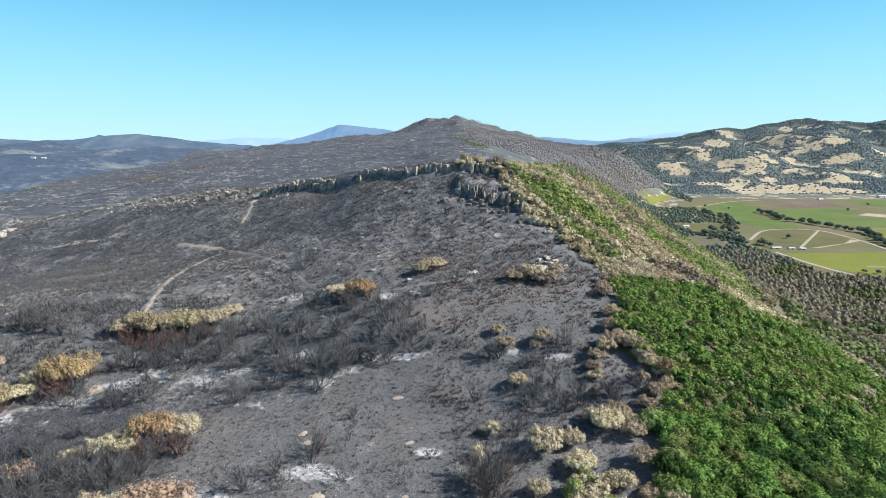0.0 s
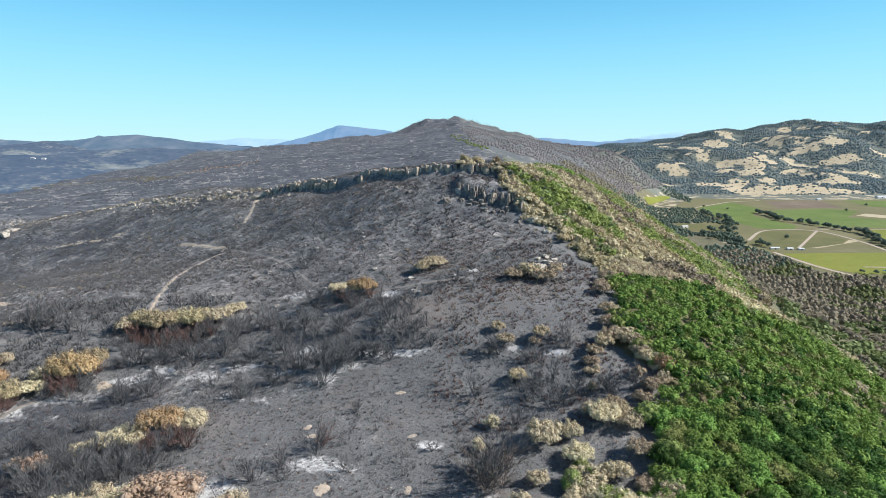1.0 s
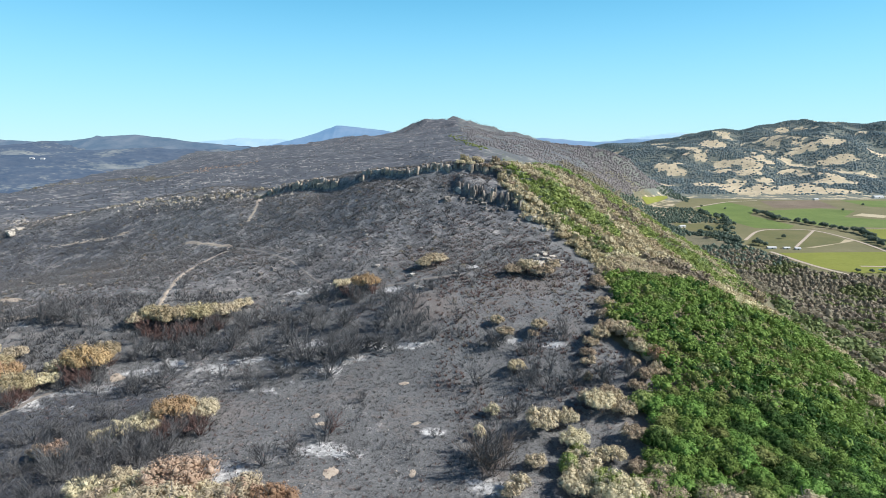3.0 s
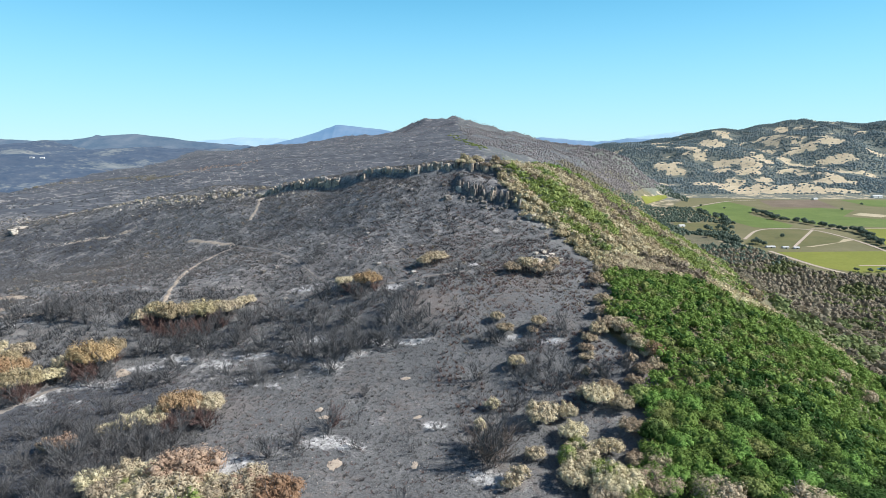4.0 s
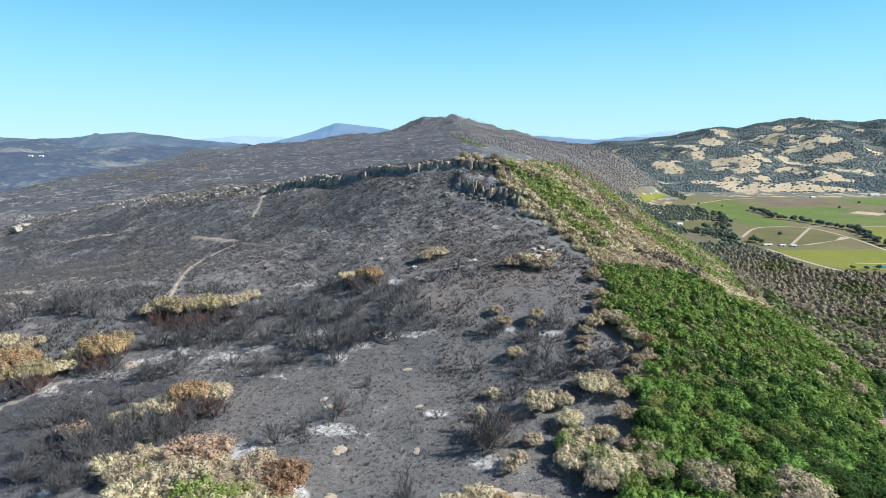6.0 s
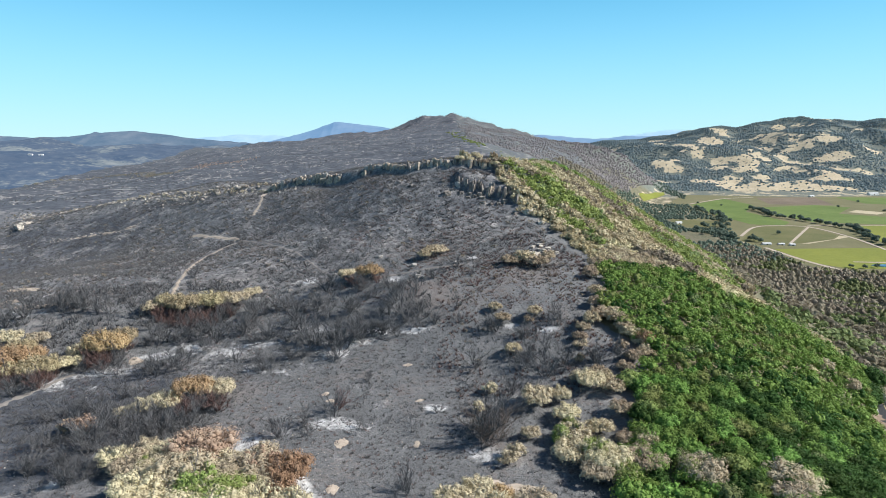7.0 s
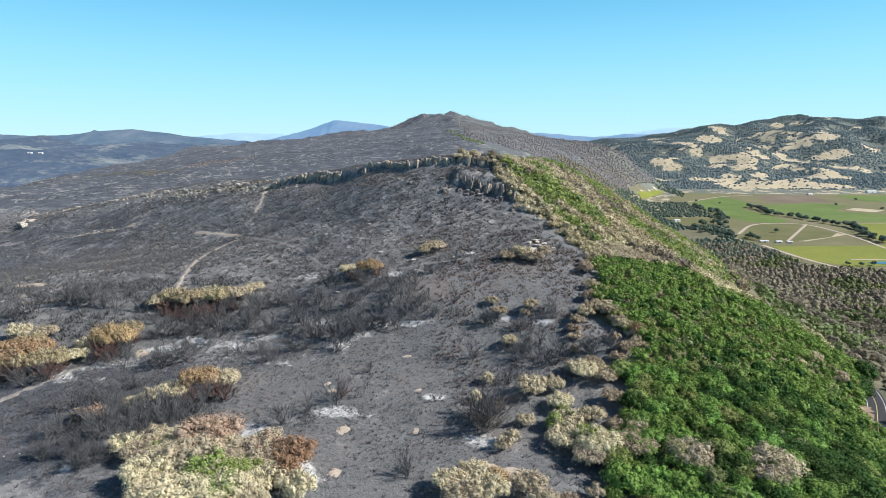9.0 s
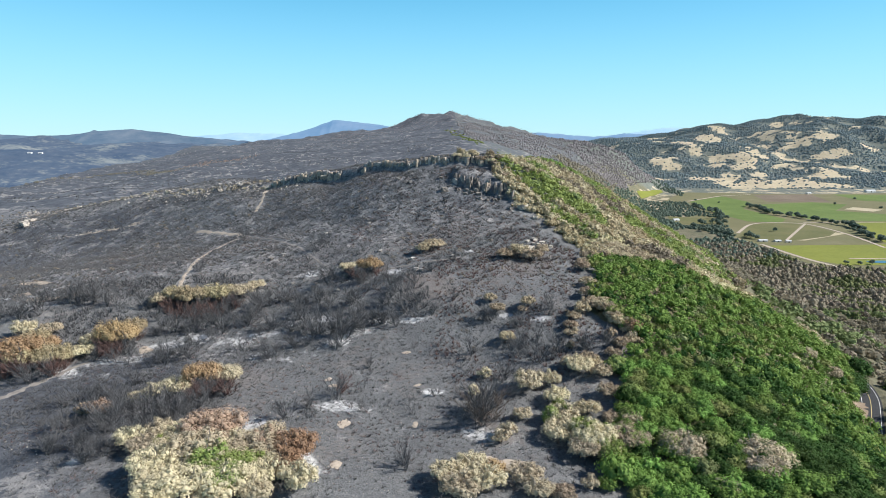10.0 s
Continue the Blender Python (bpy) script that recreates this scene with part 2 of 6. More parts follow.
# ---------------------------------------------------------------- the lie of the land
rng = np.random.default_rng(7)
LATTICE = rng.random((256, 256))


def bumps(x, y, size, seed=0):
    """Smooth noise, about -0.5 to 0.5, over places of that size."""
    u, v = np.asarray(x, float) / size + seed * 17.3, np.asarray(y, float) / size + seed * 31.7
    i, j = np.floor(u).astype(int), np.floor(v).astype(int)
    a, b = u - i, v - j
    a, b = a * a * a * (a * (a * 6 - 15) + 10), b * b * b * (b * (b * 6 - 15) + 10)
    g = lambda p, q: LATTICE[p & 255, q & 255]
    return (g(i, j) * (1 - a) + g(i + 1, j) * a) * (1 - b) + (g(i, j + 1) * (1 - a) + g(i + 1, j + 1) * a) * b - 0.5


def rough(x, y, size, octaves=4, seed=0, gain=0.5):
    return sum(bumps(x, y, size / 2 ** k, seed + k) * gain ** k for k in range(octaves))


def ease(v, lo, hi):
    s = np.clip((np.asarray(v, float) - lo) / (hi - lo), 0, 1)
    return s * s * (3 - 2 * s)


# sections across the hilltop: each row runs from west to east at one distance
SECTION_X = np.array([-400, -280, -190, -120, -60, -10, 30, 65, 105, 160, 240, 400.0])
SECTION_Y = np.array([40, 100, 150, 200, 250, 300, 350, 430.0])
SECTIONS = np.array([
    [-26, -17, -12, -8, -5, -5, -6, -9, -21, -48, -60, -81],
    [-23, -15, -11, -8, -2, -2, -2, -2, -15, -48, -66, -95],
    [-21, -12, -7, -6, -1, 3, 8, 8, -10, -49, -73, -105],
    [-20, -10, 2, 5, 7, 17, 20, 17, 4, -29, -77, -109],
    [-21, -10, 4, 11, 18, 28, 30, 24, 10, -20, -70, -106],
    [-24, -13, 0, 12, 31, 50, 53, 38, 12, -20, -63, -101],
    [-25, -13, 1, 25, 42, 48, 52, 46, 22, -11, -54, -99],
    [-22, 8, 26, 30, 34, 39, 45, 48, 34, 2, -44, -95]])


def curve_weights(knots, q):
    """Weights of a natural cubic curve through heights at the knots."""
    n, h = len(knots), np.diff(knots)
    a, r = np.eye(n), np.zeros((n, n))
    for i in range(1, n - 1):
        a[i, i - 1:i + 2] = h[i - 1], 2 * (h[i - 1] + h[i]), h[i]
        r[i, i - 1:i + 2] = 6 / h[i - 1], -6 / h[i - 1] - 6 / h[i], 6 / h[i]
    bend = np.linalg.solve(a, r)
    q = np.clip(q, knots[0], knots[-1])
    j = np.clip(np.searchsorted(knots, q) - 1, 0, n - 2)
    s = (knots[j + 1] - q) / h[j]
    t, e = 1 - s, np.eye(n)
    return s[:, None] * e[j] + t[:, None] * e[j + 1] + ((s ** 3 - s)[:, None] * bend[j] + (t ** 3 - t)[:, None] * bend[j + 1]) * (h[j] ** 2)[:, None] / 6


CREST = [(48, 296), (22, 297), (-17, 305), (-32, 324), (-51, 331), (-74, 352), (-107, 375), (-150, 398), (-228, 442), (-290, 472), (-350, 500)]


def beyond_crest(x, y):
    """Metres behind the line of the scarp (in front: minus)."""
    best = np.full(np.shape(x), 1e9)
    out = np.zeros(np.shape(x))
    for (ax, ay), (bx, by) in zip(CREST, CREST[1:]):
        dx, dy = bx - ax, by - ay
        s = np.clip(((x - ax) * dx + (y - ay) * dy) / (dx * dx + dy * dy), 0, 1)
        px, py = x - ax - s * dx, y - ay - s * dy
        d = np.hypot(px, py)
        side = np.sign(dx * py - dy * px) * -1
        near = d < best
        best = np.where(near, d, best)
        out = np.where(near, d * side, out)
    return out


def far_land(x, y):
    yy = np.clip(y, 60, 6000)
    crest = np.interp(yy, [60, 300, 450, 800, 1200, 2000, 2500, 3000, 3500, 4500], [0, 40, 46, 44, 55, 92, 114, 128, 80, 40])
    axis = np.interp(yy, [60, 450, 1200, 3000], [40, 70, 60, 64])
    d = x - axis
    west = crest - 0.098 * np.maximum(-d, 0) - 0.3 * np.maximum(-d - 900, 0)
    narrow = np.interp(yy, [300, 700, 1000, 1500, 2500], [2.6, 3.2, 2.7, 1.75, 1.0])
    e = np.maximum(d, 0) * narrow
    east = crest - 0.057 * e - 0.000278 * e * e
    # the summit: a cone on the ridge with a western shoulder
    ridge = np.where(d < 0, west, east)
    ridge = ridge + 62 * np.exp(-np.sqrt(((x - 64) / 1.15) ** 2 + ((y - 3000) / 1.6) ** 2 + 400) / 95) + 33 * np.exp(-(((x + 100) / 1.2) ** 2 + ((y - 2970) / 1.5) ** 2) / 105 ** 2)
    ridge = ridge + ease(yy, 2300, 2900) * rough(x, y, 90, 5, 15, 0.65) * 19
    ridge = ridge + 52 * np.exp(-((x - 650) / 150) ** 2 - ((y - 2400) / 230) ** 2) * (1 + 0.5 * rough(x, y, 110, 4, 16))
    floor_east = np.interp(yy, [0, 200, 550, 850, 1000, 2300, 3000, 5000], [-60, -85, -110, -146, -150, -135, -125, -100])
    hills = ease(yy + 0.12 * (x - 1000), 2250, 4100) * np.interp(x / np.maximum(yy, 1), [0.2, 0.30, 0.38, 0.46, 0.54, 0.6, 0.7, 0.9], [90, 150, 195, 230, 290, 300, 300, 280])
    hills = hills * (1 + 0.55 * rough(x, y, 620, 3, 5)) + ease(hills, 10, 90) * 55 * rough(x, y, 420, 3, 9)
    east_land = floor_east + hills
    floor_west = -85 + ease(yy, 1800, 4500) * 115 + rough(x, y, 700, 4, 3) * 55
    return np.where(d < 0, np.logaddexp(ridge / 14, floor_west / 14) * 14, np.logaddexp(ridge / 10, east_land / 10) * 10)


ROAD = [(240, 60, -51), (196, 112, -50), (168, 150, -49), (156, 174, -48.5), (160, 188, -48), (176, 212, -47.5), (189, 232, -47.5), (197, 250, -48), (201, 275, -49), (197, 300, -50), (180, 335, -46)]


def road_at(x, y):
    """Distance from the middle of the road, and the road's level there."""
    best, level = np.full(np.shape(x), 1e9), np.zeros(np.shape(x))
    for (ax, ay, az), (bx, by, bz) in zip(ROAD, ROAD[1:]):
        dx, dy = bx - ax, by - ay
        s = np.clip(((x - ax) * dx + (y - ay) * dy) / (dx * dx + dy * dy), 0, 1)
        d = np.hypot(x - ax - s * dx, y - ay - s * dy)
        level = np.where(d < best, az + s * (bz - az), level)
        best = np.minimum(best, d)
    return best, level


def knob_front(x):
    """The face of the knob of rock at the end of the scarp."""
    return 277 - 0.4 * (x - 8) + 1.5 * np.sin(x * 0.9)


def land(x, y):
    """Height of the ground."""
    x, y = np.broadcast_arrays(np.asarray(x, float), np.asarray(y, float))
    shape = x.shape
    x, y = x.ravel(), y.ravel()
    near = np.einsum("pi,ij,pj->p", curve_weights(SECTION_Y, y), SECTIONS, curve_weights(SECTION_X, x))
    b = beyond_crest(x, y)
    along = ease(x, -170, -90) * (1 - ease(x, 30, 60))
    near = near + along * 4.4 * (ease(b, -3.5, 1.5) - ease(b, -26, 26))
    higher = np.interp(x, [-350, -290, -228, -189, -150, -128, -107, -90, -62, -51, -42, -32, -24, -17, 2], [0, 0, 0.8, 3.4, 7.4, 6, 2, 2.8, 2.8, 4.8, 5.2, 4.4, 2.4, 1.3, 0])
    cliff = ease(x, -112, -100)
    near = near + higher * (1 - ease(b, 10, 130)) * (cliff * (0.3 * ease(b, -5, 1) + 0.7 * ease(b, -46, 2)) + (1 - cliff) * ease(b, -64, 3))
    back = y - knob_front(x)
    near = near + 4.2 * ease(back, -1.6, 1.4) * (1 - ease(back, 3, 24)) * ease(x, 3, 9) * (1 - ease(x, 31, 38))
    far = far_land(x, y)
    w = (1 - ease(y, 400, 640)) * (1 - ease(x, 250, 400)) * ease(x, -420, -290)
    z = near * w + far * (1 - w)
    away, level = road_at(x, y)
    bed = 1 - ease(away, 4.5, 13)
    dist = np.hypot(x, y)
    flat = ease(x, 380, 520) * (1 - ease(y, 2250, 2600)) * ease(y, 850, 1000) * (z < -100)
    z = z + (1 - flat) * (rough(x, y, 26, 4, 1) * 1.5 + ease(dist, 350, 900) * rough(x, y, 160, 5, 2) * 16)
    z = z * (1 - bed) + level * bed
    return z.reshape(shape)


# ---------------------------------------------------------------- helpers for things
def mesh_from(name, verts, faces, mat, smooth=False):
    me = bpy.data.meshes.new(name)
    me.from_pydata([tuple(v) for v in verts], [], [tuple(f) for f in faces])
    me.materials.append(mat)
    if smooth:
        me.polygons.foreach_set("use_smooth", np.ones(len(me.polygons), bool))
    me.update()
    return me


def big_mesh(name, verts, quads, mats, smooth=False, slots=None):
    """A mesh from arrays; faces all have the same number of corners."""
    verts, quads = np.asarray(verts, np.float32), np.asarray(quads, np.int32)
    me = bpy.data.meshes.new(name)
    k = quads.shape[1]
    me.vertices.add(len(verts))
    me.vertices.foreach_set("co", verts.ravel())
    me.loops.add(quads.size)
    me.loops.foreach_set("vertex_index", quads.ravel())
    me.polygons.add(len(quads))
    me.polygons.foreach_set("loop_start", np.arange(len(quads), dtype=np.int32) * k)
    me.polygons.foreach_set("loop_total", np.full(len(quads), k, np.int32))
    for m in (mats if isinstance(mats, (list, tuple)) else [mats]):
        me.materials.append(m)
    if slots is not None:
        me.polygons.foreach_set("material_index", np.asarray(slots, np.int32))
    me.polygons.foreach_set("use_smooth", np.full(len(quads), smooth))
    me.update(calc_edges=True)
    return me


def child(name, me, parent, label="", place=None):
    ob = new(name, me)
    ob.parent = parent
    if place is not None:
        ob.matrix_basis = place
    return tagged(ob, label)


# ---------------------------------------------------------------- ground
def burn_edge(y):
    """Where, from west to east, the burnt hilltop meets the unburnt slope."""
    return np.interp(y, [40, 95, 112, 126, 140, 148, 163, 180, 209, 222, 235, 251, 262, 275, 300, 350, 420, 700], [36, 36, 38, 43, 53, 53, 44, 50, 56, 56, 50, 44, 31, 24, 26, 50, 66, 60])


# white ash where thick scrub burnt out: x, y, half width, half depth
ASH = [(-26, 121, 7, 3.5), (-29, 93, 3.5, 5), (-28, 165, 6, 3.5), (-33, 161, 5, 3), (-81, 174, 7, 3), (-68, 169, 8, 2.5), (-103, 162, 10, 3),
       (-118, 156, 8, 4), (-52, 219, 8, 3), (-22, 171, 5, 3), (-18, 203, 4, 3), (-81, 98, 1.6, 1.6), (-3, 128, 3, 2), (9, 107, 4, 4), (-45, 112, 5, 5), (-20, 204, 6, 3), (-60, 172, 9, 2), (-45, 166, 7, 2), (-40, 176, 6, 2), (-10, 168, 5, 2),
       (-92, 170, 6, 2.5), (-167, 208, 3, 1.2), (-170, 219, 3.5, 1.5), (-158, 209, 3, 1.2), (-151, 207, 3, 1), (-154, 216, 2, 1), (-156, 201, 2, 1), (-149, 197, 2.5, 1), (-144, 199, 2, 1), (30, 160, 4, 2), (20, 165, 3, 1.6), (12, 215, 4, 1.5)]


# golden meadows on the far hills: x, y, half width, half depth
MEADOWS = [(1057, 2935, 63, 114), (1237, 3176, 76, 160), (1303, 3922, 46, 92), (1509, 3487, 68, 160), (1465, 3023, 82, 87), (1472, 2869, 72, 50), (1524, 2818, 72, 35), (1918, 3232, 117, 101), (1795, 3161, 81, 35),
           (2049, 3872, 43, 35), (1226, 2830, 69, 69), (1149, 2622, 89, 142), (1228, 2446, 134, 119), (1407, 2425, 150, 160), (1622, 2598, 68, 100), (2112, 3086, 42, 60), (1891, 2977, 94, 45)]


def on_spur(x, y):
    """The burnt spur that the ridge sends down towards the valley."""
    return (y > 1900) & (x < 900 + 30 * np.sin(y * 0.02)) & (y < 2900) & (y < 3900 - 1.6 * x)


def zones(x, y, z):
    """Shares of burnt ground, white ash and dry grass."""
    east = x - burn_edge(y) - rough(x, y, 18, 3, 11) * 4.5 - 2
    burnt = 1 - ease(east, -3, 5)
    west_far = ease(-x, 800, 1100) * ease(y, 1800, 2100)
    burnt = burnt * (1 - 0.4 * west_far)
    burnt = np.where((x > 0) & (y > 700), np.maximum(burnt, 0.55 * (z > -20) * (y > 700) * (y < 3200) * (x < 480)), burnt)
    gold = np.zeros_like(x)
    hill = (x > 500) & (y > 2200) & ~on_spur(x, y)
    patch = rough(x, y, 170, 4, 21) - 0.04 * ease(y, 3300, 4000)
    gold = np.where(hill, ease(patch + 0.5 * rough(x, y, 60, 3, 25), 0.2, 0.42) * 0.66, gold)
    gold = np.maximum(gold, west_far * ease(rough(x, y, 240, 4, 27), 0.25, 0.5) * 0.5)
    for mx, my, wide, deep in MEADOWS:
        q = ((x - mx) / wide) ** 2 + ((y - my) / deep) ** 2 + rough(x, y, 90, 4, 23, 0.7) * 2.6
        gold = np.maximum(gold, 0.95 * (1 - ease(q, 0.25, 0.75)))
    gold = np.where((x > 600) & (y > 850) & (y < 2400) & (z < -110), 0.44, gold)
    ash = ease(rough(x, y, 45, 4, 33), 0.32, 0.55) * (0.3 - 0.22 * ease(y, 190, 230)) * burnt * (1 - ease(-x, 58, 72) * (1 - ease(y, 105, 125)))
    dry = (x > burn_edge(y)) & (y > 205) & (y < 480) & (z > -35)
    gold = np.where(dry, 0.2, gold)
    ash = np.maximum(ash, ease(rough(x, y, 7, 3, 35, 0.8), 0.24, 0.6) * 0.56 * ease(x, -125, -100) * (1 - ease(x, -36, -18)) * ease(y, 142, 156) * (1 - ease(y, 174, 186)))
    for ax, ay, wide, deep in ASH:
        q = ((x - ax + 0.35 * (y - ay)) / wide) ** 2 + ((y - ay) / deep) ** 2
        ash = np.maximum(ash, np.exp(-q * 1.0) * 0.95)
    behind = ease(beyond_crest(x, y), 6, 40) * ease(y, 300, 330) * (x < 60)
    char_and_shade = np.maximum(np.maximum(ease(np.hypot(x, y), 330, 620) * 0.85, np.maximum(behind, ease(y, 560, 640))), np.maximum(ease(y - 0.25 * x, 215, 260) * (0.62 + 0.12 * ease(x, -70, -25) + 0.14 * ease(x, -20, 15)), np.maximum(ease(-x, 78, 98) * ease(y, 160, 175) * (1 - ease(y, 215, 240)) * 0.25, ease(-x, 42, 85) * (1 - ease(y, 155, 180)) * 0.95)))
    # slope under the western crest: its shade is darkened into the ground colour
    char_and_shade = np.maximum(char_and_shade, ease(-x, 130, 200) * ease(y, 225, 262) * (1 - ease(y, 410, 450)) * 0.92)
    char_and_shade = np.where((x > burn_edge(y) + 10) & (y < 2200) & (z < -25), 0.15, char_and_shade)
    # the far hills take the haze-tinted scrub colour in full
    char_and_shade = np.where((x > 600) & (y > 2200), 1.0, char_and_shade)
    return burnt, ash, gold, char_and_shade


def build_ground():
    fine = np.radians(np.arange(-43, 43.01, 0.26))
    coarse = np.radians(np.arange(49, 312, 3.0))
    ang = np.concatenate([fine, coarse])
    rad = np.concatenate([[0.02, 6.0, 12.0], np.geomspace(20, 60, 24)[:-1], np.geomspace(60, 520, 270), np.geomspace(528, 4990, 150)])
    a, r = np.meshgrid(ang, rad)
    x, y = r * np.sin(a), r * np.cos(a)
    z = land(x, y)
    n, k = len(ang), len(rad)
    verts = np.stack([x, y, z], -1).reshape(-1, 3)
    i = np.arange(k - 1)[:, None] * n
    j = np.arange(n)[None, :]
    j2 = (j + 1) % n
    quads = np.stack([i + j, i + n + j, i + n + j2, i + j2], -1).reshape(-1, 4)
    me = big_mesh("ground", verts, quads, GROUND, True)
    att = me.color_attributes.new("zone", "FLOAT_COLOR", "POINT")
    burnt, ash, gold, char_and_shade = zones(verts[:, 0], verts[:, 1], verts[:, 2])
    att.data.foreach_set("color", np.stack([burnt, ash, gold, char_and_shade], -1).astype(np.float32).ravel())
    return tagged(new("ground", me), "burnt hilltop, wooded slopes and valley floor", "ground", kind="structure")


build_ground()


# ---------------------------------------------------------------- plants
BOX = np.array([(a, b, c) for a in (-1, 1) for b in (-1, 1) for c in (-1, 1)], float)
BOX_FACES = np.array([(0, 1, 3, 2), (4, 6, 7, 5), (0, 4, 5, 1), (2, 3, 7, 6), (0, 2, 6, 4), (1, 5, 7, 3)])


def over_lobes(r, lobes, count, near, far):
    """Places and outward directions over the outside of the lobes."""
    pick = r.choice(len(lobes), count, p=lobes[:, 3] ** 2 / (lobes[:, 3] ** 2).sum())
    d = r.normal(size=(count, 3))
    d[:, 2] = np.abs(d[:, 2]) * 1.1 - 0.45
    d /= np.linalg.norm(d, axis=1)[:, None]
    p = lobes[pick, :3] + d * (lobes[pick, 3] * r.uniform(near, far, count))[:, None]
    # those buried in another lobe are of no use
    inside = np.zeros(count, bool)
    for l in lobes:
        inside |= np.linalg.norm(p - l[:3], axis=1) < l[3] * 0.66
    return p[~inside], d[~inside]


def lumps(r, places, sizes):
    """Small rounded lumps, each a box that smooth shading rounds off."""
    turn = np.linalg.qr(r.normal(size=(len(places), 3, 3)))[0]
    v = np.einsum("nij,kj->nki", turn, BOX * 0.6) * np.asarray(sizes)[:, None, None] + places[:, None, :]
    return v.reshape(-1, 3), ((np.arange(len(places)) * 8)[:, None, None] + BOX_FACES[None]).reshape(-1, 4)


def leaf_cloud(r, lobes, leaves, size, tufts=0, tuft=0.3, core=0.43, loose=1.12, wild=0.45, broad=0.55):
    """Leaves and rounded leaf tufts over the outside of several lobes. Lobes: rows of x, y, z, radius."""
    lobes = np.asarray(lobes, float)
    p, d = over_lobes(r, lobes, leaves, 0.7, loose)
    n = d + r.normal(scale=wild, size=p.shape) + np.array([0, 0, 0.25])
    n /= np.linalg.norm(n, axis=1)[:, None]
    u = np.cross(n, r.normal(size=p.shape))
    u /= np.linalg.norm(u, axis=1)[:, None]
    w = np.cross(n, u)
    s = (size * r.uniform(0.6, 1.35, len(p)))[:, None]
    v = np.stack([p - u * s, p - w * s * broad + n * s * 0.15, p + u * s, p + w * s * broad + n * s * 0.15], 1).reshape(-1, 3)
    f = np.arange(len(v)).reshape(-1, 4)
    extra = []
    if tufts:
        q, _ = over_lobes(r, lobes, tufts, 0.7, 0.95)
        extra.append(lumps(r, q, tuft * r.uniform(0.6, 1.3, len(q))))
    if core:
        inner = lobes if len(lobes) > 7 else lobes[::2]
        extra.append(lumps(r, inner[:, :3], inner[:, 3] * core / 0.6))
    for ev, ef in extra:
        f = np.concatenate([f, ef + len(v)])
        v = np.concatenate([v, ev])
    return v, f


def dome(r, sides, wide, tall, leaves=0, size=0.5):
    """An uneven crown seen from afar, under leaves that break its outline."""
    rows = []
    a = np.arange(sides) * 2 * math.pi / sides + r.uniform(0, 1)
    for level, k in ((0.0, 0.85), (0.55, 1.0), (1.0, 0.3)):
        q = k * wide * r.uniform(0.6, 1.3, sides)
        rows.append(np.stack([q * np.cos(a), q * np.sin(a), tall * level * r.uniform(0.7, 1.15, sides)], 1))
    v = np.concatenate(rows)
    i = np.arange(2)[:, None] * sides + np.arange(sides)[None, :]
    j = np.arange(2)[:, None] * sides + (np.arange(sides)[None, :] + 1) % sides
    f = np.stack([i, j, j + sides, i + sides], -1).reshape(-1, 4)
    if leaves:
        lv, lf = leaf_cloud(r, [(0, 0, tall * 0.45, wide * 1.15), (wide * 0.6, 0, tall * 0.3, wide * 0.8), (-wide * 0.3, wide * 0.6, tall * 0.35, wide * 0.8)], leaves, size, core=0, wild=0.3, broad=0.85)
        f = np.concatenate([f, lf + len(v)])
        v = np.concatenate([v, lv])
    return v, f


def crown_lobes(r, radius, height, count):
    """Lobes heaped into an uneven crown whose foot is at z = 0."""
    rows = []
    for _ in range(count):
        a, d = r.uniform(0, 2 * math.pi), radius * math.sqrt(r.uniform(0, 1)) * 0.68
        s = radius * r.uniform(0.3, 0.52)
        top = height * (1 - 0.55 * (d / radius) ** 2) * r.uniform(0.75, 1.0)
        rows.append((d * math.cos(a), d * math.sin(a), max(top - s, s * 0.7), s))
    return rows


def limbs(r, base, stems, length, spread, thick, levels=2, forks=3, wiggle=0.25):
    """Tapered three-sided stems that fork upward."""
    verts, faces = [], []

    def limb(p, d, l, t, level):
        pts, q, w = [p], p.copy(), d.copy()
        steps = 3 if level == 0 else 2
        for _ in range(steps):
            w = w + r.normal(scale=wiggle, size=3) * np.array([1, 1, 0.6])
            w[2] += 0.08
            w /= np.linalg.norm(w)
            q = q + w * l / steps
            pts.append(q)
        u = np.cross(d, [0.3, 0.9, 0.2])
        u /= np.linalg.norm(u)
        v = np.cross(d, u)
        o = len(verts)
        for i, c in enumerate(pts):
            s = t * (1 - 0.7 * i / steps)
            for a in (0, 2.094, 4.189):
                verts.append(c + (u * math.cos(a) + v * math.sin(a)) * s)
        for i in range(steps):
            for a in range(3):
                b = (a + 1) % 3
                faces.append((o + 3 * i + a, o + 3 * i + b, o + 3 * i + 3 + b, o + 3 * i + 3 + a))
        if level < levels:
            for _ in range(forks):
                k = r.integers(1, steps + 1)
                nd = w + r.normal(scale=0.5, size=3) * np.array([1, 1, 0.7])
                nd[2] = abs(nd[2]) * 0.9 + 0.1
                limb(pts[k], nd / np.linalg.norm(nd), l * r.uniform(0.45, 0.75), t * 0.5, level + 1)

    for _ in range(stems):
        a, tilt = r.uniform(0, 2 * math.pi), r.uniform(0.15, 1) * spread
        d = np.array([math.cos(a) * math.sin(tilt), math.sin(a) * math.sin(tilt), math.cos(tilt)])
        limb(np.asarray(base, float) + np.array([math.cos(a), math.sin(a), 0]) * r.uniform(0, 0.25) - np.array([0, 0, 0.3]), d, length * r.uniform(0.6, 1), thick * r.uniform(0.7, 1.2), 0)
    return np.array(verts), np.array(faces)


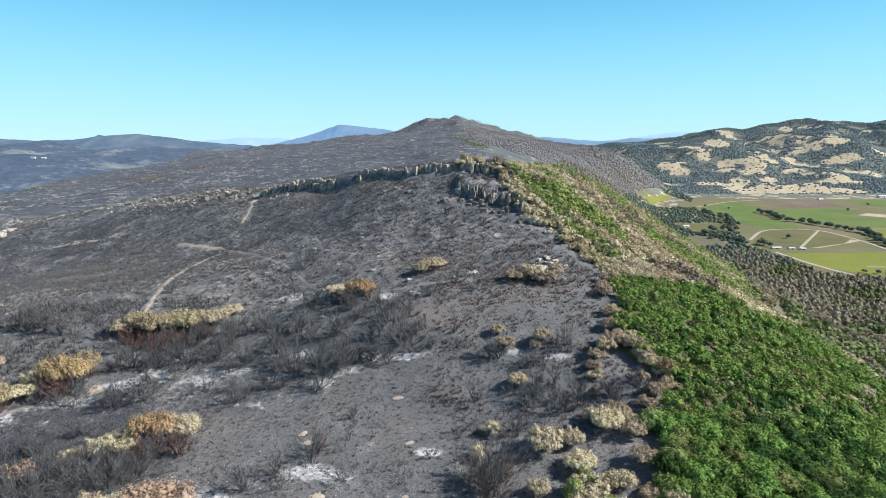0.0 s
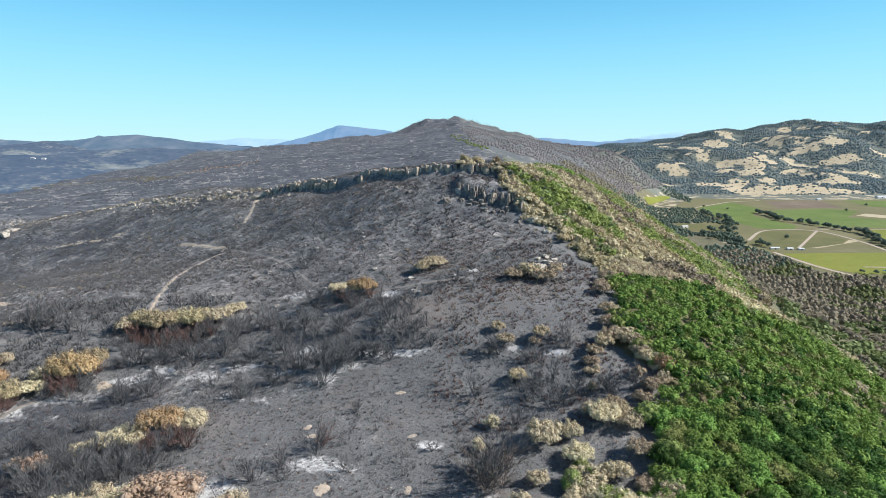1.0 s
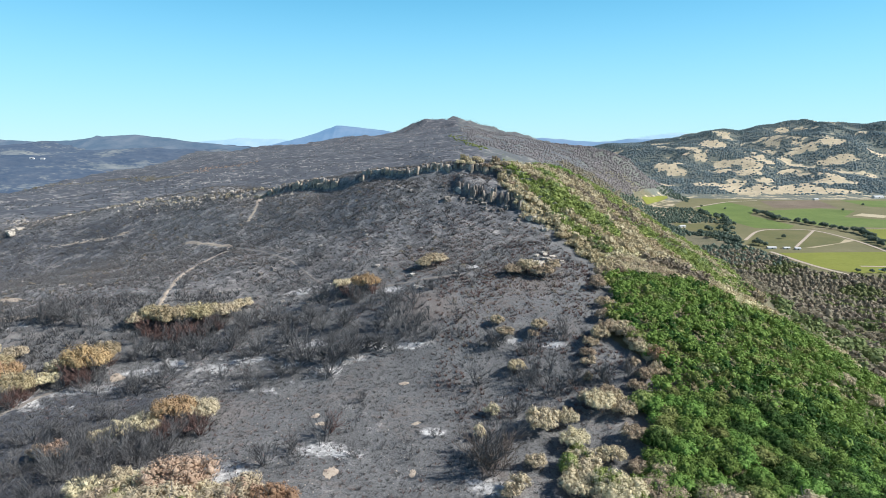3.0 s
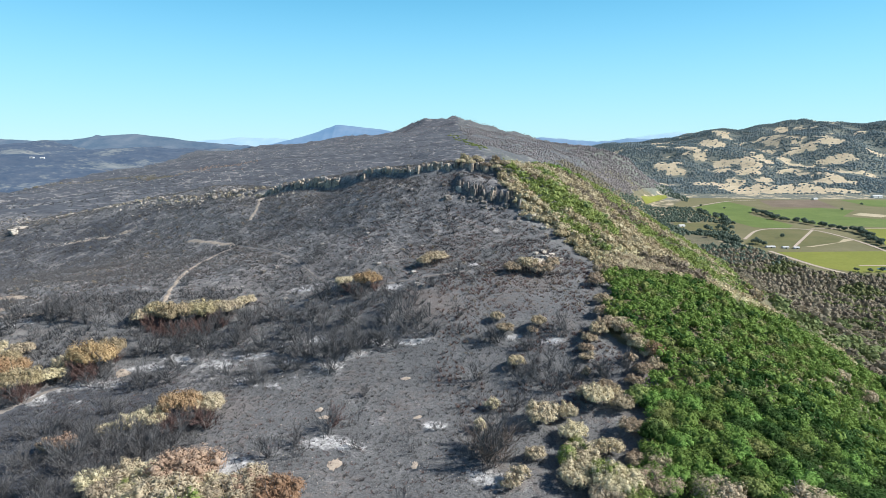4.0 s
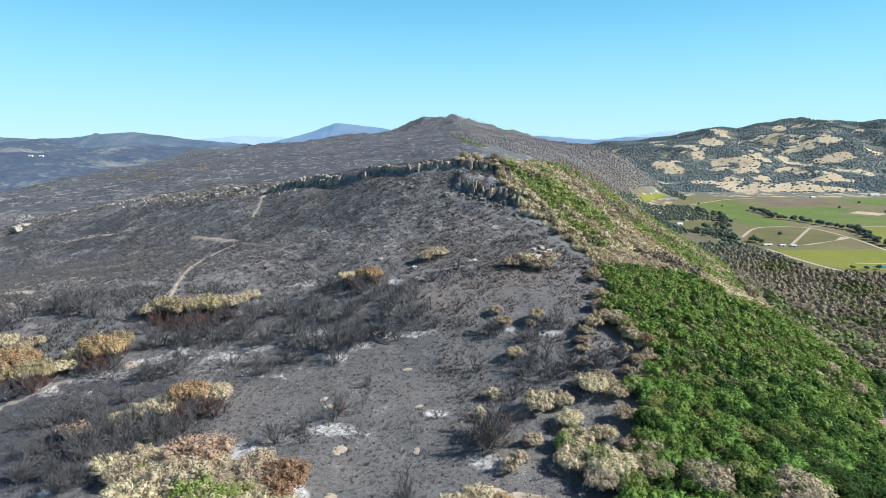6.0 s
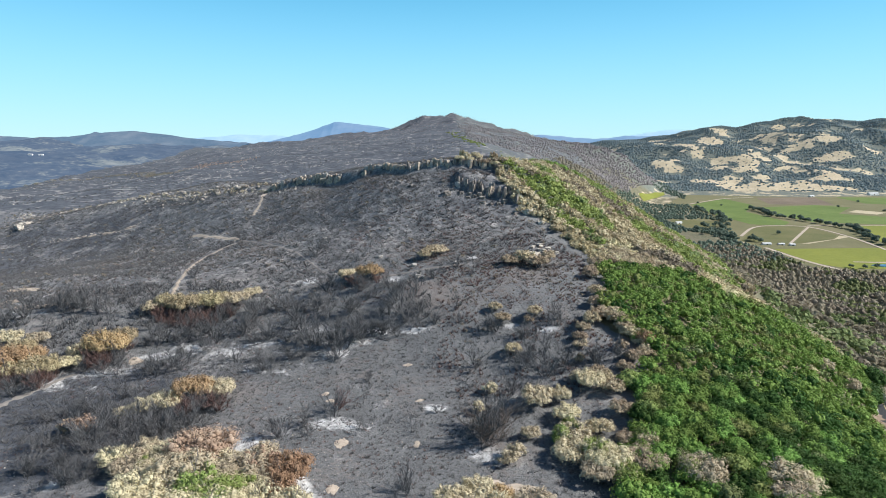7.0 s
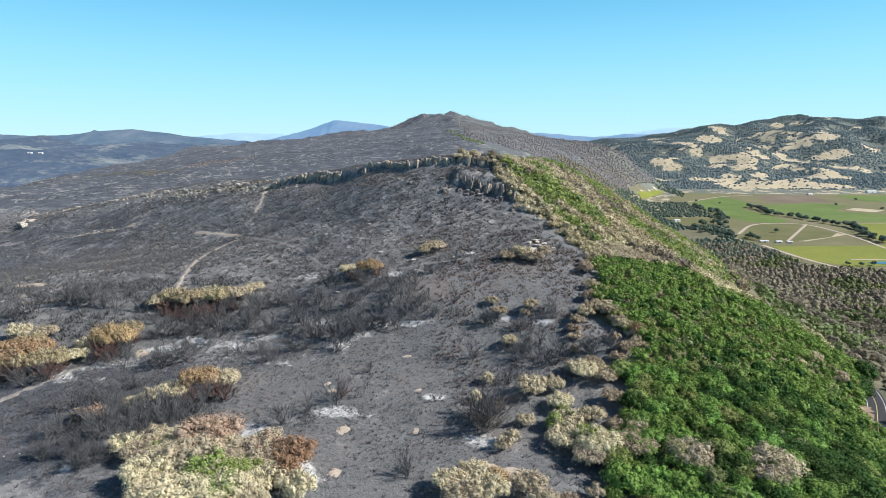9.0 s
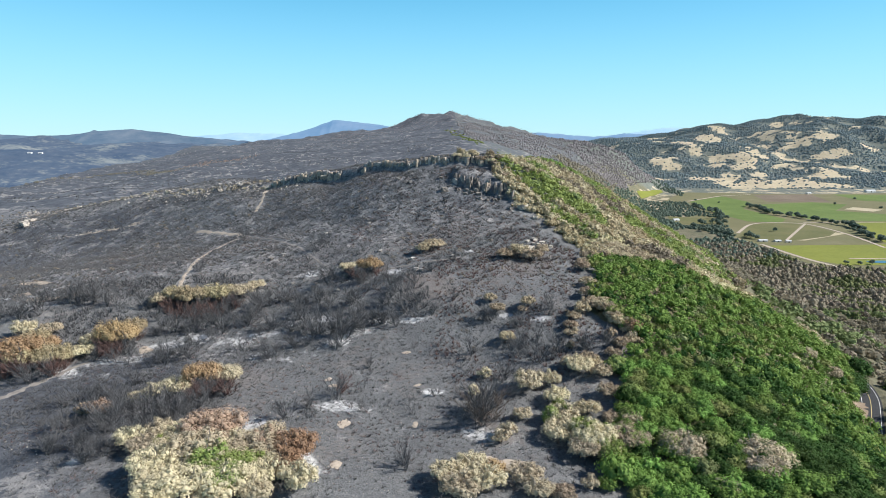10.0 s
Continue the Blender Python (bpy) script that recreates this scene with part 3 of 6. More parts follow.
def tree_kind(seed, radius, height, stem, leaves, size, leaf, wood, lobes=8, stems=4, tufts=0, tuft=0.34, ragged=0):
    """Meshes of one tree: trunk with limbs, and crown."""
    r = np.random.default_rng(seed)
    low = crown_lobes(r, radius, height - stem, lobes)
    if ragged:
        # fewer, smaller lobes at uneven heights, with gaps between them
        small = (0.6, 0.95) if ragged == 1 else (0.36, 0.62)
        low = [(x * 1.25, y * 1.25, max(s * 0.4, z * r.uniform(0.18, 1.12)), s * r.uniform(*small)) for x, y, z, s in low]
    v, f = leaf_cloud(r, low, leaves, size, tufts, tuft, loose=(1.08, 1.18, 1.1)[ragged], wild=(0.3, 0.34, 0.26)[ragged], broad=0.7, core=(0.38, 0.38, 0.31)[ragged])
    crown = big_mesh("crown", v + np.array([0, 0, stem]), f, leaf, True)
    v, f = limbs(r, (0, 0, 0), stems, height * 0.75, 0.6, 0.13, 1, 2)
    return big_mesh("trunk", v, f, wood), crown


def plant(name, kind, place, label, category, group):
    """A tree or shrub from its trunk and crown meshes."""
    x, y, s, turn = place
    top = new(name)
    top.empty_display_size = 0.5
    top.matrix_basis = Matrix.Translation((x, y, float(land(x, y)) - 0.1)) @ Matrix.Rotation(turn, 4, "Z") @ Matrix.Diagonal((s, s, s, 1))
    for part_name, me in zip(("trunk", "crown"), kind):
        child(part_name, me, top)
    return tagged(top, label, category, group)


def merged(kinds, places):
    """Many plants that nobody could count, in one mesh. Kinds: leaf quads (verts, faces); places: x, y, size, turn, z."""
    vs, fs, o = [], [], 0
    for i, (x, y, s, turn, z) in enumerate(places):
        v, f = kinds[i % len(kinds)]
        c, q = math.cos(turn), math.sin(turn)
        w = np.stack([v[:, 0] * c - v[:, 1] * q, v[:, 0] * q + v[:, 1] * c, v[:, 2]], 1) * s + np.array([x, y, z])
        vs.append(w)
        fs.append(f + o)
        o += len(v)
    return np.concatenate(vs), np.concatenate(fs)


def spread(r, x0, x1, y0, y1, gap, keep, limit=100000):
    """Places no closer than about gap to one another, where keep(x, y) holds."""
    nx, ny = int((x1 - x0) / gap) + 1, int((y1 - y0) / gap) + 1
    gx, gy = np.meshgrid(np.arange(nx), np.arange(ny))
    x = x0 + (gx.ravel() + 0.5 * (gy.ravel() % 2) + r.uniform(-0.38, 0.38, nx * ny)) * gap
    y = y0 + (gy.ravel() + r.uniform(-0.38, 0.38, nx * ny)) * gap
    ok = keep(x, y)
    x, y = x[ok], y[ok]
    if len(x) > limit:
        s = r.permutation(len(x))[:limit]
        x, y = x[s], y[s]
    return x, y


# ---- the green slope
r = np.random.default_rng(11)
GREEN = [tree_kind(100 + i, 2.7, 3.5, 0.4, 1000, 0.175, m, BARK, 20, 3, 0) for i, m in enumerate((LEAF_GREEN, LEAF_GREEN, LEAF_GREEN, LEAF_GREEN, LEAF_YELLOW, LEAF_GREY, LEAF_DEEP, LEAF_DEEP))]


def on_green(x, y):
    return (x > burn_edge(y) + 2 + rough(x, y, 14, 2, 41) * 6) & (road_at(x, y)[0] > 7) & (x < 175 + 0.1 * (y - 200)) & (y < 218 + np.maximum(x - 140, 0) * 0.5 + rough(x, y, 30, 3, 42) * 22)


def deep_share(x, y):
    """Share of trees with the darker leaves, larger lower on the slope."""
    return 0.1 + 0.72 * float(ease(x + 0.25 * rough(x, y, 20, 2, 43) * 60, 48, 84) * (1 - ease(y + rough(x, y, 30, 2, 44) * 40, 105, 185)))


gx, gy = spread(r, 30, 190, 56, 330, 3.5, on_green)
order = np.argsort(np.hypot(gx - 65, gy - 100))
gx, gy = gx[order], gy[order]
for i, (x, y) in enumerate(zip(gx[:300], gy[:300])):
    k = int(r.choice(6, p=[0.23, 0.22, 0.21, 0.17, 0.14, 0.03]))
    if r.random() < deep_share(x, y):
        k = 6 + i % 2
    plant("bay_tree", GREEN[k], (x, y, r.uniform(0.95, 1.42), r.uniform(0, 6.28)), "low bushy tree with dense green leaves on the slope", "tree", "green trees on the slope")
parts = {}
for i, (x, y) in enumerate(zip(gx[300:], gy[300:])):
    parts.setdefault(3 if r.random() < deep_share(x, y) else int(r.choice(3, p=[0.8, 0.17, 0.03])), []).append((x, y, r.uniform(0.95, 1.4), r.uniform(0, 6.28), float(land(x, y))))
CLOUD = []
for i in range(5):
    rr = np.random.default_rng(300 + i)
    v, f = leaf_cloud(rr, crown_lobes(rr, 2.7, 3.0, 6), 160, 0.27, wild=0.35, broad=0.75)
    CLOUD.append((v + np.array([0, 0, 0.7]), f))
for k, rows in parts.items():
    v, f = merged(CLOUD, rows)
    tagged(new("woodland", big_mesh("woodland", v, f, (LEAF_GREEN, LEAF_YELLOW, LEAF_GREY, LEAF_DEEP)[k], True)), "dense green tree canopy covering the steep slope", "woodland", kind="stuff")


# ---- scorched trees and shrubs whose dead leaves still hang
DEAD = {}
for key, leaf in (("pale", LEAF_TAN), ("orange", LEAF_ORANGE), ("brown", LEAF_BROWN), ("green", LEAF_FRESH), ("ochre", LEAF_OCHRE), ("rose", LEAF_ROSE)):
    DEAD[key] = [tree_kind(400 + 10 * len(DEAD) + i, 2.6, 4.8, 0.9, 1200, 0.152, leaf, CHAR, 20, 6, 0, 0, 1) for i in range(4)]
MASS = {key: [tree_kind(460 + 10 * k + i, 4.2, 5.6, 1.5, 6800, 0.13, DEAD[key][0][1].materials[0], CHAR, 110, 6, 0, 0, 2) for i in range(2)] for k, key in enumerate(DEAD)}
CLUMP = {key: [tree_kind(860 + 10 * k + i, 3.2, 5.2, 1.3, 3300, 0.148, DEAD[key][0][1].materials[0], CHAR, 70, 6, 0, 0, 2) for i in range(2)] for k, key in enumerate(DEAD)}
DEAD_LABEL = {"rose": "scorched shrub with pinkish-brown dead leaves", "pale": "scorched shrub with pale tan dead leaves", "orange": "scorched shrub with orange-brown dead leaves",
              "ochre": "scorched shrub with ochre-yellow dead leaves over burnt stems", "brown": "half-burnt shrub with dull brown dead leaves", "green": "shrub with fresh yellow-green leaves among scorched ones"}
r = np.random.default_rng(21)


def dead_tree(key, x, y, wide):
    """One scorched shrub; the wider it is, the more lobes it has."""
    if wide < 5.0:
        kind, s = DEAD[key][int(r.integers(4))], wide / 5.4
    elif wide < 9.0:
        kind, s = CLUMP[key][int(r.integers(2))], wide / 6.6
    else:
        kind, s = MASS[key][int(r.integers(2))], wide / 8.6
    ob = plant("scorched_shrub", kind, (x, y, s, r.uniform(0, 6.28)), DEAD_LABEL[key], "shrub", "scorched shrubs")
    ob.scale = (s * r.uniform(0.85, 1.15), s * r.uniform(0.85, 1.15), s * r.uniform(0.85, 1.1) * (1.25 if key == "green" else 1.3 if key in ("ochre", "orange") and y > 120 else 1.0))


# x, y and width of each clump
PALE_WEST = [(-59.5, 89.7, 10.4), (-52.8, 94.8, 10.8), (-50.5, 81.3, 11.2), (-42.3, 82.3, 10.3), (-40.9, 96.8, 9.8), (-38.8, 101.5, 7.2), (-35.7, 86.4, 8.5), (-104.3, 198.4, 8.6), (-115.3, 164.9, 8.1), (-114.5, 170.1, 7.6), (-72.1, 132.4, 8.4), (-76.6, 130.5, 6.4), (-60.7, 138.6, 8.2), (-81.9, 129.4, 4.9), (-36.5, 210.4, 6.4), (-71.8, 209.7, 6.4), (-76, 202.7, 9.3), (-133.2, 178.4, 6.7), (-141.4, 176.7, 7.8), (-28.8, 84.3, 7.4)]
PALE_EAST = [(21.9, 125.6, 7.3), (18.7, 112.4, 4.5), (27.9, 126.7, 5.5), (28.1, 119.3, 5.9), (28.1, 111.6, 6.8), (26.1, 104.3, 8.1), (36.3, 131.4, 7.5), (32.9, 100.7, 9.4), (30.1, 96.7, 6.5), (29, 86.4, 3.7), (35, 96.7, 5.8), (51.1, 97.3, 8.2), (52.7, 95.1, 5.4), (67.7, 97.1, 7.1), (70.2, 94.8, 8.5), (65.8, 89.8, 6.8), (55.6, 83.9, 5.1), (0.2, 88.2, 7.3), (5.5, 92.1, 6.2), (8.1, 86.2, 7.2), (2.9, 83.7, 7.1), (16.2, 88.2, 5.9), (18.3, 83.2, 5.2), (11.2, 133.5, 3.8), (7.7, 125.4, 3.6), (14.6, 105.5, 4.1), (12.5, 103.4, 3.5), (133.3, 191.5, 7.2), (123.2, 181.3, 4.1), (142.5, 190, 6.9), (134, 179.6, 4.2), (77.6, 110.3, 2.6)]
BROWN_EAST = [(39.9, 157, 4.9), (43.1, 160, 5.7), (46.5, 163.3, 6.1), (49.2, 163.3, 6.2), (51, 159.8, 5.7), (51.9, 156.6, 5.3), (52.6, 152.9, 5.2), (37.8, 149.1, 3.8), (38.2, 152.6, 4.2), (48.6, 147.2, 3.4), (54.7, 149.8, 4.6), (54.6, 145, 4), (36, 143, 2.9), (55.8, 208.5, 6), (50.8, 195.6, 5.4), (49.6, 181.1, 5.2), (46.5, 171.4, 4.8), (52.3, 203, 5), (39.6, 135.8, 4.6), (41.5, 134.1, 3.8), (17.5, 167.8, 4.4), (15.8, 174, 4.5), (27.5, 168, 4.6), (25.4, 165.5, 3), (50.5, 141.9, 4.6), (47, 137.7, 4.2), (34.5, 113.2, 5.2), (42, 128.2, 5.5), (40.7, 119.1, 5.1), (40.6, 100.6, 8.1), (43.4, 106.5, 5.1), (39.6, 109.5, 4.3), (23.1, 82.6, 4.8), (34.5, 134, 4.8), (-3.5, 222.2, 8), (-7.9, 218.7, 5.7), (23.9, 206.8, 6.3), (29.2, 207.8, 7.2), (34, 204.2, 7.1), (39, 212.5, 5.5), (18.9, 150.2, 4.5)]
OCHRE = [(-123.9, 159.9, 11.3), (-119.7, 161.2, 7.9), (-130.1, 157.6, 10.2), (-92.6, 197.3, 11.8), (-84.3, 199.7, 10.3), (-81.4, 203.2, 8.3), (-105.1, 177, 8.2), (-133.9, 170.6, 9), (-99.9, 200, 8.2)]
DULL_WEST = [(-52.8, 105.8, 13.6), (-39, 100.3, 7.4), (-35, 96, 5.8), (-87.8, 121.8, 7.2), (-92.5, 123.8, 4.8)]
ORANGE = [(-133.1, 161.1, 12.9), (-129.3, 166, 10.2), (-105.5, 175, 8.1), (-106.7, 170.3, 11.5), (-66.6, 136.4, 10.4), (-27.5, 206.4, 9.2), (-32.2, 96.6, 9.9), (-32.2, 89.2, 6.6), (9.5, 90, 5.8), (56, 149.9, 5.5)]
GREEN_TUFTS = [(25.4, 110.3, 3.8), (31.2, 103.3, 5.2), (35.6, 96, 6), (28.9, 113.1, 3), (-48.7, 91.1, 6.7), (-43.4, 87.7, 7.8), (-42.7, 83.3, 7.5), (-62.8, 100.6, 3.6), (-38, 91.1, 3.8), (33, 103.7, 3.5), (28.2, 116, 2.9), (32, 105, 3), (34.8, 103.5, 3.3)]
SKELETONS = [(-129.4, 154.4, 9.4), (-118.6, 153.1, 8), (-78.7, 159.9, 8.3), (-27.6, 125, 7.4), (-88.4, 142.4, 7.8), (-86, 156.9, 8.5), (-97.8, 158.4, 6.1), (-103.4, 160.9, 6.2), (-110.8, 161.7, 5.9), (-122.2, 149.6, 10.5), (-118, 162.2, 7), (-34.3, 119.8, 7.1), (-38.3, 113.9, 7.9), (-21.8, 143.3, 4.1), (8.2, 146.6, 7.3), (-20.4, 118.5, 4.6), (-2.2, 125.7, 3.4), (-8.1, 93.1, 7.3), (7.7, 113, 12.1), (12.2, 119.5, 9.6), (-100.4, 290.1, 7.4), (-73.3, 266.5, 5.8), (-100.8, 227, 7.3), (-54.2, 241.5, 8.7)]
THICKET = [(-91.8, 179.3, 9.8), (-85, 178.8, 9.4), (-76.2, 180.5, 9.1), (-67.1, 178.9, 10.2), (-56.7, 174.8, 9.2), (-50.1, 178.5, 10.5), (-40.4, 166.9, 9.9), (-33, 164.9, 10.5), (-26.2, 166.9, 9.9), (-19.2, 169, 8.9), (-12.3, 174, 12.1), (-8.7, 173.7, 8.4), (-53.2, 154.5, 7), (-46.1, 160.5, 6.9), (-44.5, 189.1, 10.6), (-31.9, 183.4, 9.6), (-18.5, 184, 9.2), (-55.6, 194.5, 9.3), (-32, 158.6, 7.5), (-66.7, 190.9, 9.9), (-77.6, 193.6, 9.2), (-29.8, 198.6, 8.2), (-43, 203.6, 9.2), (-107.5, 193.5, 10), (-119.2, 197, 10.2), (-136.3, 198.6, 12.3), (-128.6, 199.5, 10.3), (-146.2, 194.6, 12.1)]
THICKET_SOUTH = [(-99.1, 133.6, 8), (-91.8, 134.8, 7.2), (-82.3, 121.4, 7.4), (-71.7, 113.4, 7), (-65.6, 115.8, 7.6), (-62.3, 120.1, 7.4), (-89, 120.3, 8), (-80, 110.9, 8.4), (-78.7, 97.7, 7.6), (-84.6, 126.7, 7.5), (-79, 121, 7.4), (-73, 124, 8), (-62, 127, 7.2), (-74.3, 117.9, 8.1), (-69.2, 115.3, 8), (-66.4, 118.2, 7.6), (-64.1, 122.5, 7.2), (-77.2, 126.8, 7.1), (-71.9, 127.8, 7.2), (-78, 109.5, 8.9), (-81.6, 104.4, 7.4), (-70.8, 105.1, 7.4), (-86.2, 117.1, 6.7), (-92.2, 115.9, 6.7), (-89.5, 103.1, 7.3), (-74.7, 100.7, 6), (-87.7, 160.6, 6.9), (26, 138.1, 9.1), (20.4, 142.2, 7.8), (16.3, 132.2, 5.9), (32.7, 141.6, 7.8), (40.2, 140.4, 7.7), (47.5, 144.9, 6.3), (27.6, 148.4, 8), (14.3, 163.5, 7), (23.9, 157.8, 6.8), (34.3, 164.1, 7)]
# fillers that close the mound of pale crowns
MOUND = [(-71, 104, 6.5), (-66, 107.5, 6.5), (-61.5, 107, 7), (-66, 100, 8), (-60, 98.5, 8), (-46, 88, 8), (-53, 88, 8), (-49, 95, 8), (-42, 91, 8), (-56, 84, 8), (-36, 92, 7), (-47, 101, 7), (-44, 78, 8), (-54, 77, 8), (-36, 80, 7)]
for key, rows in (("pale", MOUND), ("pale", PALE_WEST), ("pale", PALE_EAST), ("brown", BROWN_EAST), ("orange", ORANGE), ("ochre", OCHRE), ("rose", DULL_WEST), ("green", GREEN_TUFTS)):
    for x, y, w in rows:
        dead_tree(key, x, y, w * (1.3 if key == "green" else 1.2 if rows in (PALE_EAST, BROWN_EAST) else 1.14))
# green domes on the rim
for x, y, w in ((35.5, 89.5, 10.1), (39.9, 87.1, 7.6), (32.4, 86.5, 5)):
    plant("bay_tree", GREEN[0], (x, y, w / 5.6, r.uniform(0, 6.28)), "bushy green tree on the rim of the burn", "tree", "green trees on the slope")

# ---- burnt skeletons of shrubs
def spiky(rr, blades, tall, wide, thick):
    a, t = rr.uniform(0, 6.28, blades), rr.uniform(0.1, 1.0, blades)
    d = np.stack([np.cos(a) * t * wide, np.sin(a) * t * wide, tall * rr.uniform(0.5, 1, blades)], 1)
    o = np.stack([np.cos(a), np.sin(a), np.zeros(blades)], 1) * 0.15 * wide
    side = np.cross(d, rr.normal(size=(blades, 3)))
    side = side / np.linalg.norm(side, axis=1)[:, None] * thick
    v = np.stack([o - side, o + side, o * 2 + d], 1)
    v[:, :2, 2] -= 0.1
    return v.reshape(-1, 3), np.arange(3 * blades).reshape(-1, 3)


def with_twigs(rr, v, f, count, length, thick):
    """Adds fine twigs, each a thin four-cornered blade, to the upper limbs of a shrub."""
    pick = rr.permutation(np.where(v[:, 2] > 0.35 * v[:, 2].max())[0])[:count]
    start = v[pick]
    d = start * np.array([0.5, 0.5, 0.25]) + rr.normal(scale=0.5, size=start.shape) + np.array([0, 0, 0.9])
    d = d / np.linalg.norm(d, axis=1)[:, None] * length * rr.uniform(0.5, 1.2, (len(pick), 1))
    side = np.cross(d, rr.normal(size=d.shape))
    side = side / np.linalg.norm(side, axis=1)[:, None] * thick
    quad = np.stack([start - side, start + side, start + d + side * 0.3, start + d - side * 0.3], 1)
    return np.concatenate([v, quad.reshape(-1, 3)]), np.concatenate([f, np.arange(4 * len(pick)).reshape(-1, 4) + len(v)])


def stem_set(seed, stems, length, lean, thick, forks, twigs, twig, mat):
    """The stems of one burnt shrub, each with its forks and twigs, as a mesh of its own."""
    rr = np.random.default_rng(seed)
    out = []
    for k in range(stems):
        v, f = limbs(rr, (0, 0, 0), 1, length, lean, thick, 2, forks, 0.22)
        out.append(with_twigs(rr, v, f, twigs, twig, 0.024))
    return out, [big_mesh("stem", v, f, mat) for v, f in out]


SKELETON = [stem_set(500 + i, 7, 2.9, 0.85, 0.085, 3, 52, 0.95, {3: CHAR_RED, 6: CHAR_BROWN}.get(i, CHAR))[1] for i in range(8)]
BLACK = [SKELETON[i] for i in (0, 1, 2, 4, 5, 7)]
TWIGGY, TWIG_FORM = [], []
for i in range(6):
    form, made = stem_set(520 + i, 5, 2.2, 0.9, 0.06, 2, 22, 0.7, CHAR)
    TWIGGY.append(made)
    vs, fs, o = [], [], 0
    for v, f in form:
        vs.append(v)
        fs.append(f + o)
        o += len(v)
    TWIG_FORM.append((np.concatenate(vs), np.concatenate(fs)))


def burnt_shrub(me, x, y, s, tall=1.0, label="burnt shrub with bare black branches on ash"):
    ob = new("burnt_shrub")
    ob.empty_display_size = 0.5
    for stem in me:
        child("stem", stem, ob)
    ob.matrix_basis = Matrix.Translation((x, y, float(land(x, y)) - 0.05)) @ Matrix.Rotation(r.uniform(0, 6.28), 4, "Z") @ Matrix.Diagonal((s, s, s * tall, 1))
    return tagged(ob, label, "shrub", "burnt shrubs")


for rows in (SKELETONS, THICKET, THICKET_SOUTH):
    for x, y, w in rows:
        if rows is not SKELETONS and r.random() < 0.8:
            burnt_shrub(BLACK[int(r.integers(6))], x + r.normal() * w * 0.35, y + r.normal() * w * 0.3, w / 6.0, r.uniform(0.85, 1.05))
        burnt_shrub(BLACK[int(r.integers(6))], x, y, w / 5.0, r.uniform(0.85, 1.05))
        if w > 6.5:
            burnt_shrub(TWIGGY[int(r.integers(6))], x + r.normal() * w * 0.4, y + r.normal() * w * 0.3, w / 5.5, 0.85, "small burnt shrub with thin bare black twigs")


def scrubby(x, y):
    return (x < burn_edge(y) - 5) & (rough(x, y, 40, 3, 51) > 0.02) & (np.abs(x) < 0.7 * (y + 32))


sx, sy = spread(r, -150, 45, 88, 235, 4.6, scrubby, 170)
for rows in (THICKET, THICKET_SOUTH):
    for x, y, w in rows:
        n = 2 if rows is THICKET else 3
        sx, sy = np.append(sx, x + r.normal(size=n) * w * 0.4), np.append(sy, y + r.normal(size=n) * w * 0.35)
# the lesser ones nobody could count
v, f = merged(TWIG_FORM, [(x, y, r.uniform(0.5, 1.1), r.uniform(0, 6.28), float(land(x, y))) for x, y in zip(sx, sy)])
tagged(new("burnt_scrub", big_mesh("burnt_scrub", v, f, CHAR)), "scattered small burnt shrubs with thin black twigs", "scrub", kind="stuff")
# more skeletons fill the thicket that runs across the hilltop
bx, by = spread(r, -112, 12, 150, 218, 5.2, lambda x, y: (np.abs(y - 184 - 0.06 * (x + 50)) < 24 - 0.1 * np.abs(x + 50)) & (rough(x, y, 18, 2, 94) > -0.2), 72)
for x, y in zip(bx, by):
    burnt_shrub(BLACK[int(r.integers(6))], x, y, r.uniform(0.75, 1.5), r.uniform(0.8, 1.0))
# reddish burnt stems under the scorched crowns, and one large burnt shrub on the rim
for x, y, s in ((-92, 189, 1.7), (-84, 190, 1.6), (-76, 194, 1.6), (-128, 154, 2.0), (-120, 155, 1.7), (-104, 163, 1.7), (-66, 130, 1.3), (-60, 133, 1.2), (-27.5, 128.5, 1.5), (-58, 130, 1.7), (-66, 127, 1.6), (-62, 131, 1.6), (-104, 166, 1.7), (-110, 164, 1.8), (-88, 187, 1.9), (-80, 189, 1.8), (-95, 188, 1.7), (-139, 160, 2.1), (-30, 200, 1.4), (-133, 153, 1.8), (-98, 190, 1.5)):
    burnt_shrub(SKELETON[3], x, y, s, 0.85, "burnt shrub with reddish-brown bare twigs")
for rows in (OCHRE, ORANGE):
    for x, y, w in rows:
        if w > 7 and y > 120:
            for side in (-0.3, 0.25):
                burnt_shrub(SKELETON[3] if r.random() < 0.6 else BLACK[int(r.integers(6))], x + side * w + r.normal(), y - w * 0.42 + r.normal() * 0.6, w / 6.4, 0.85, "burnt shrub with reddish-brown bare twigs")
for x, y, s in ((8, 114, 2.2), (10, 117, 2.2), (12, 113, 1.9), (6, 118, 1.7), (13, 119, 1.8), (9, 111, 1.6)):
    burnt_shrub(SKELETON[6], x, y, s, 0.68, "large burnt shrub with brown bare branches")


# ---- lesser burnt scrub, stubble and stones on the hill, past counting
def stuff_of(name, kinds, x, y, lo, hi, mat, label, category, sink=0.0):
    if len(x) == 0:
        return None
    z = land(x, y)
    places = [(a, b, r.uniform(lo, hi), r.uniform(0, 6.28), c - sink) for a, b, c in zip(x, y, z)]
    v, f = merged(kinds, places)
    return tagged(new(name, big_mesh(name, v, f, mat, "wood" in name)), label, category, kind="stuff")


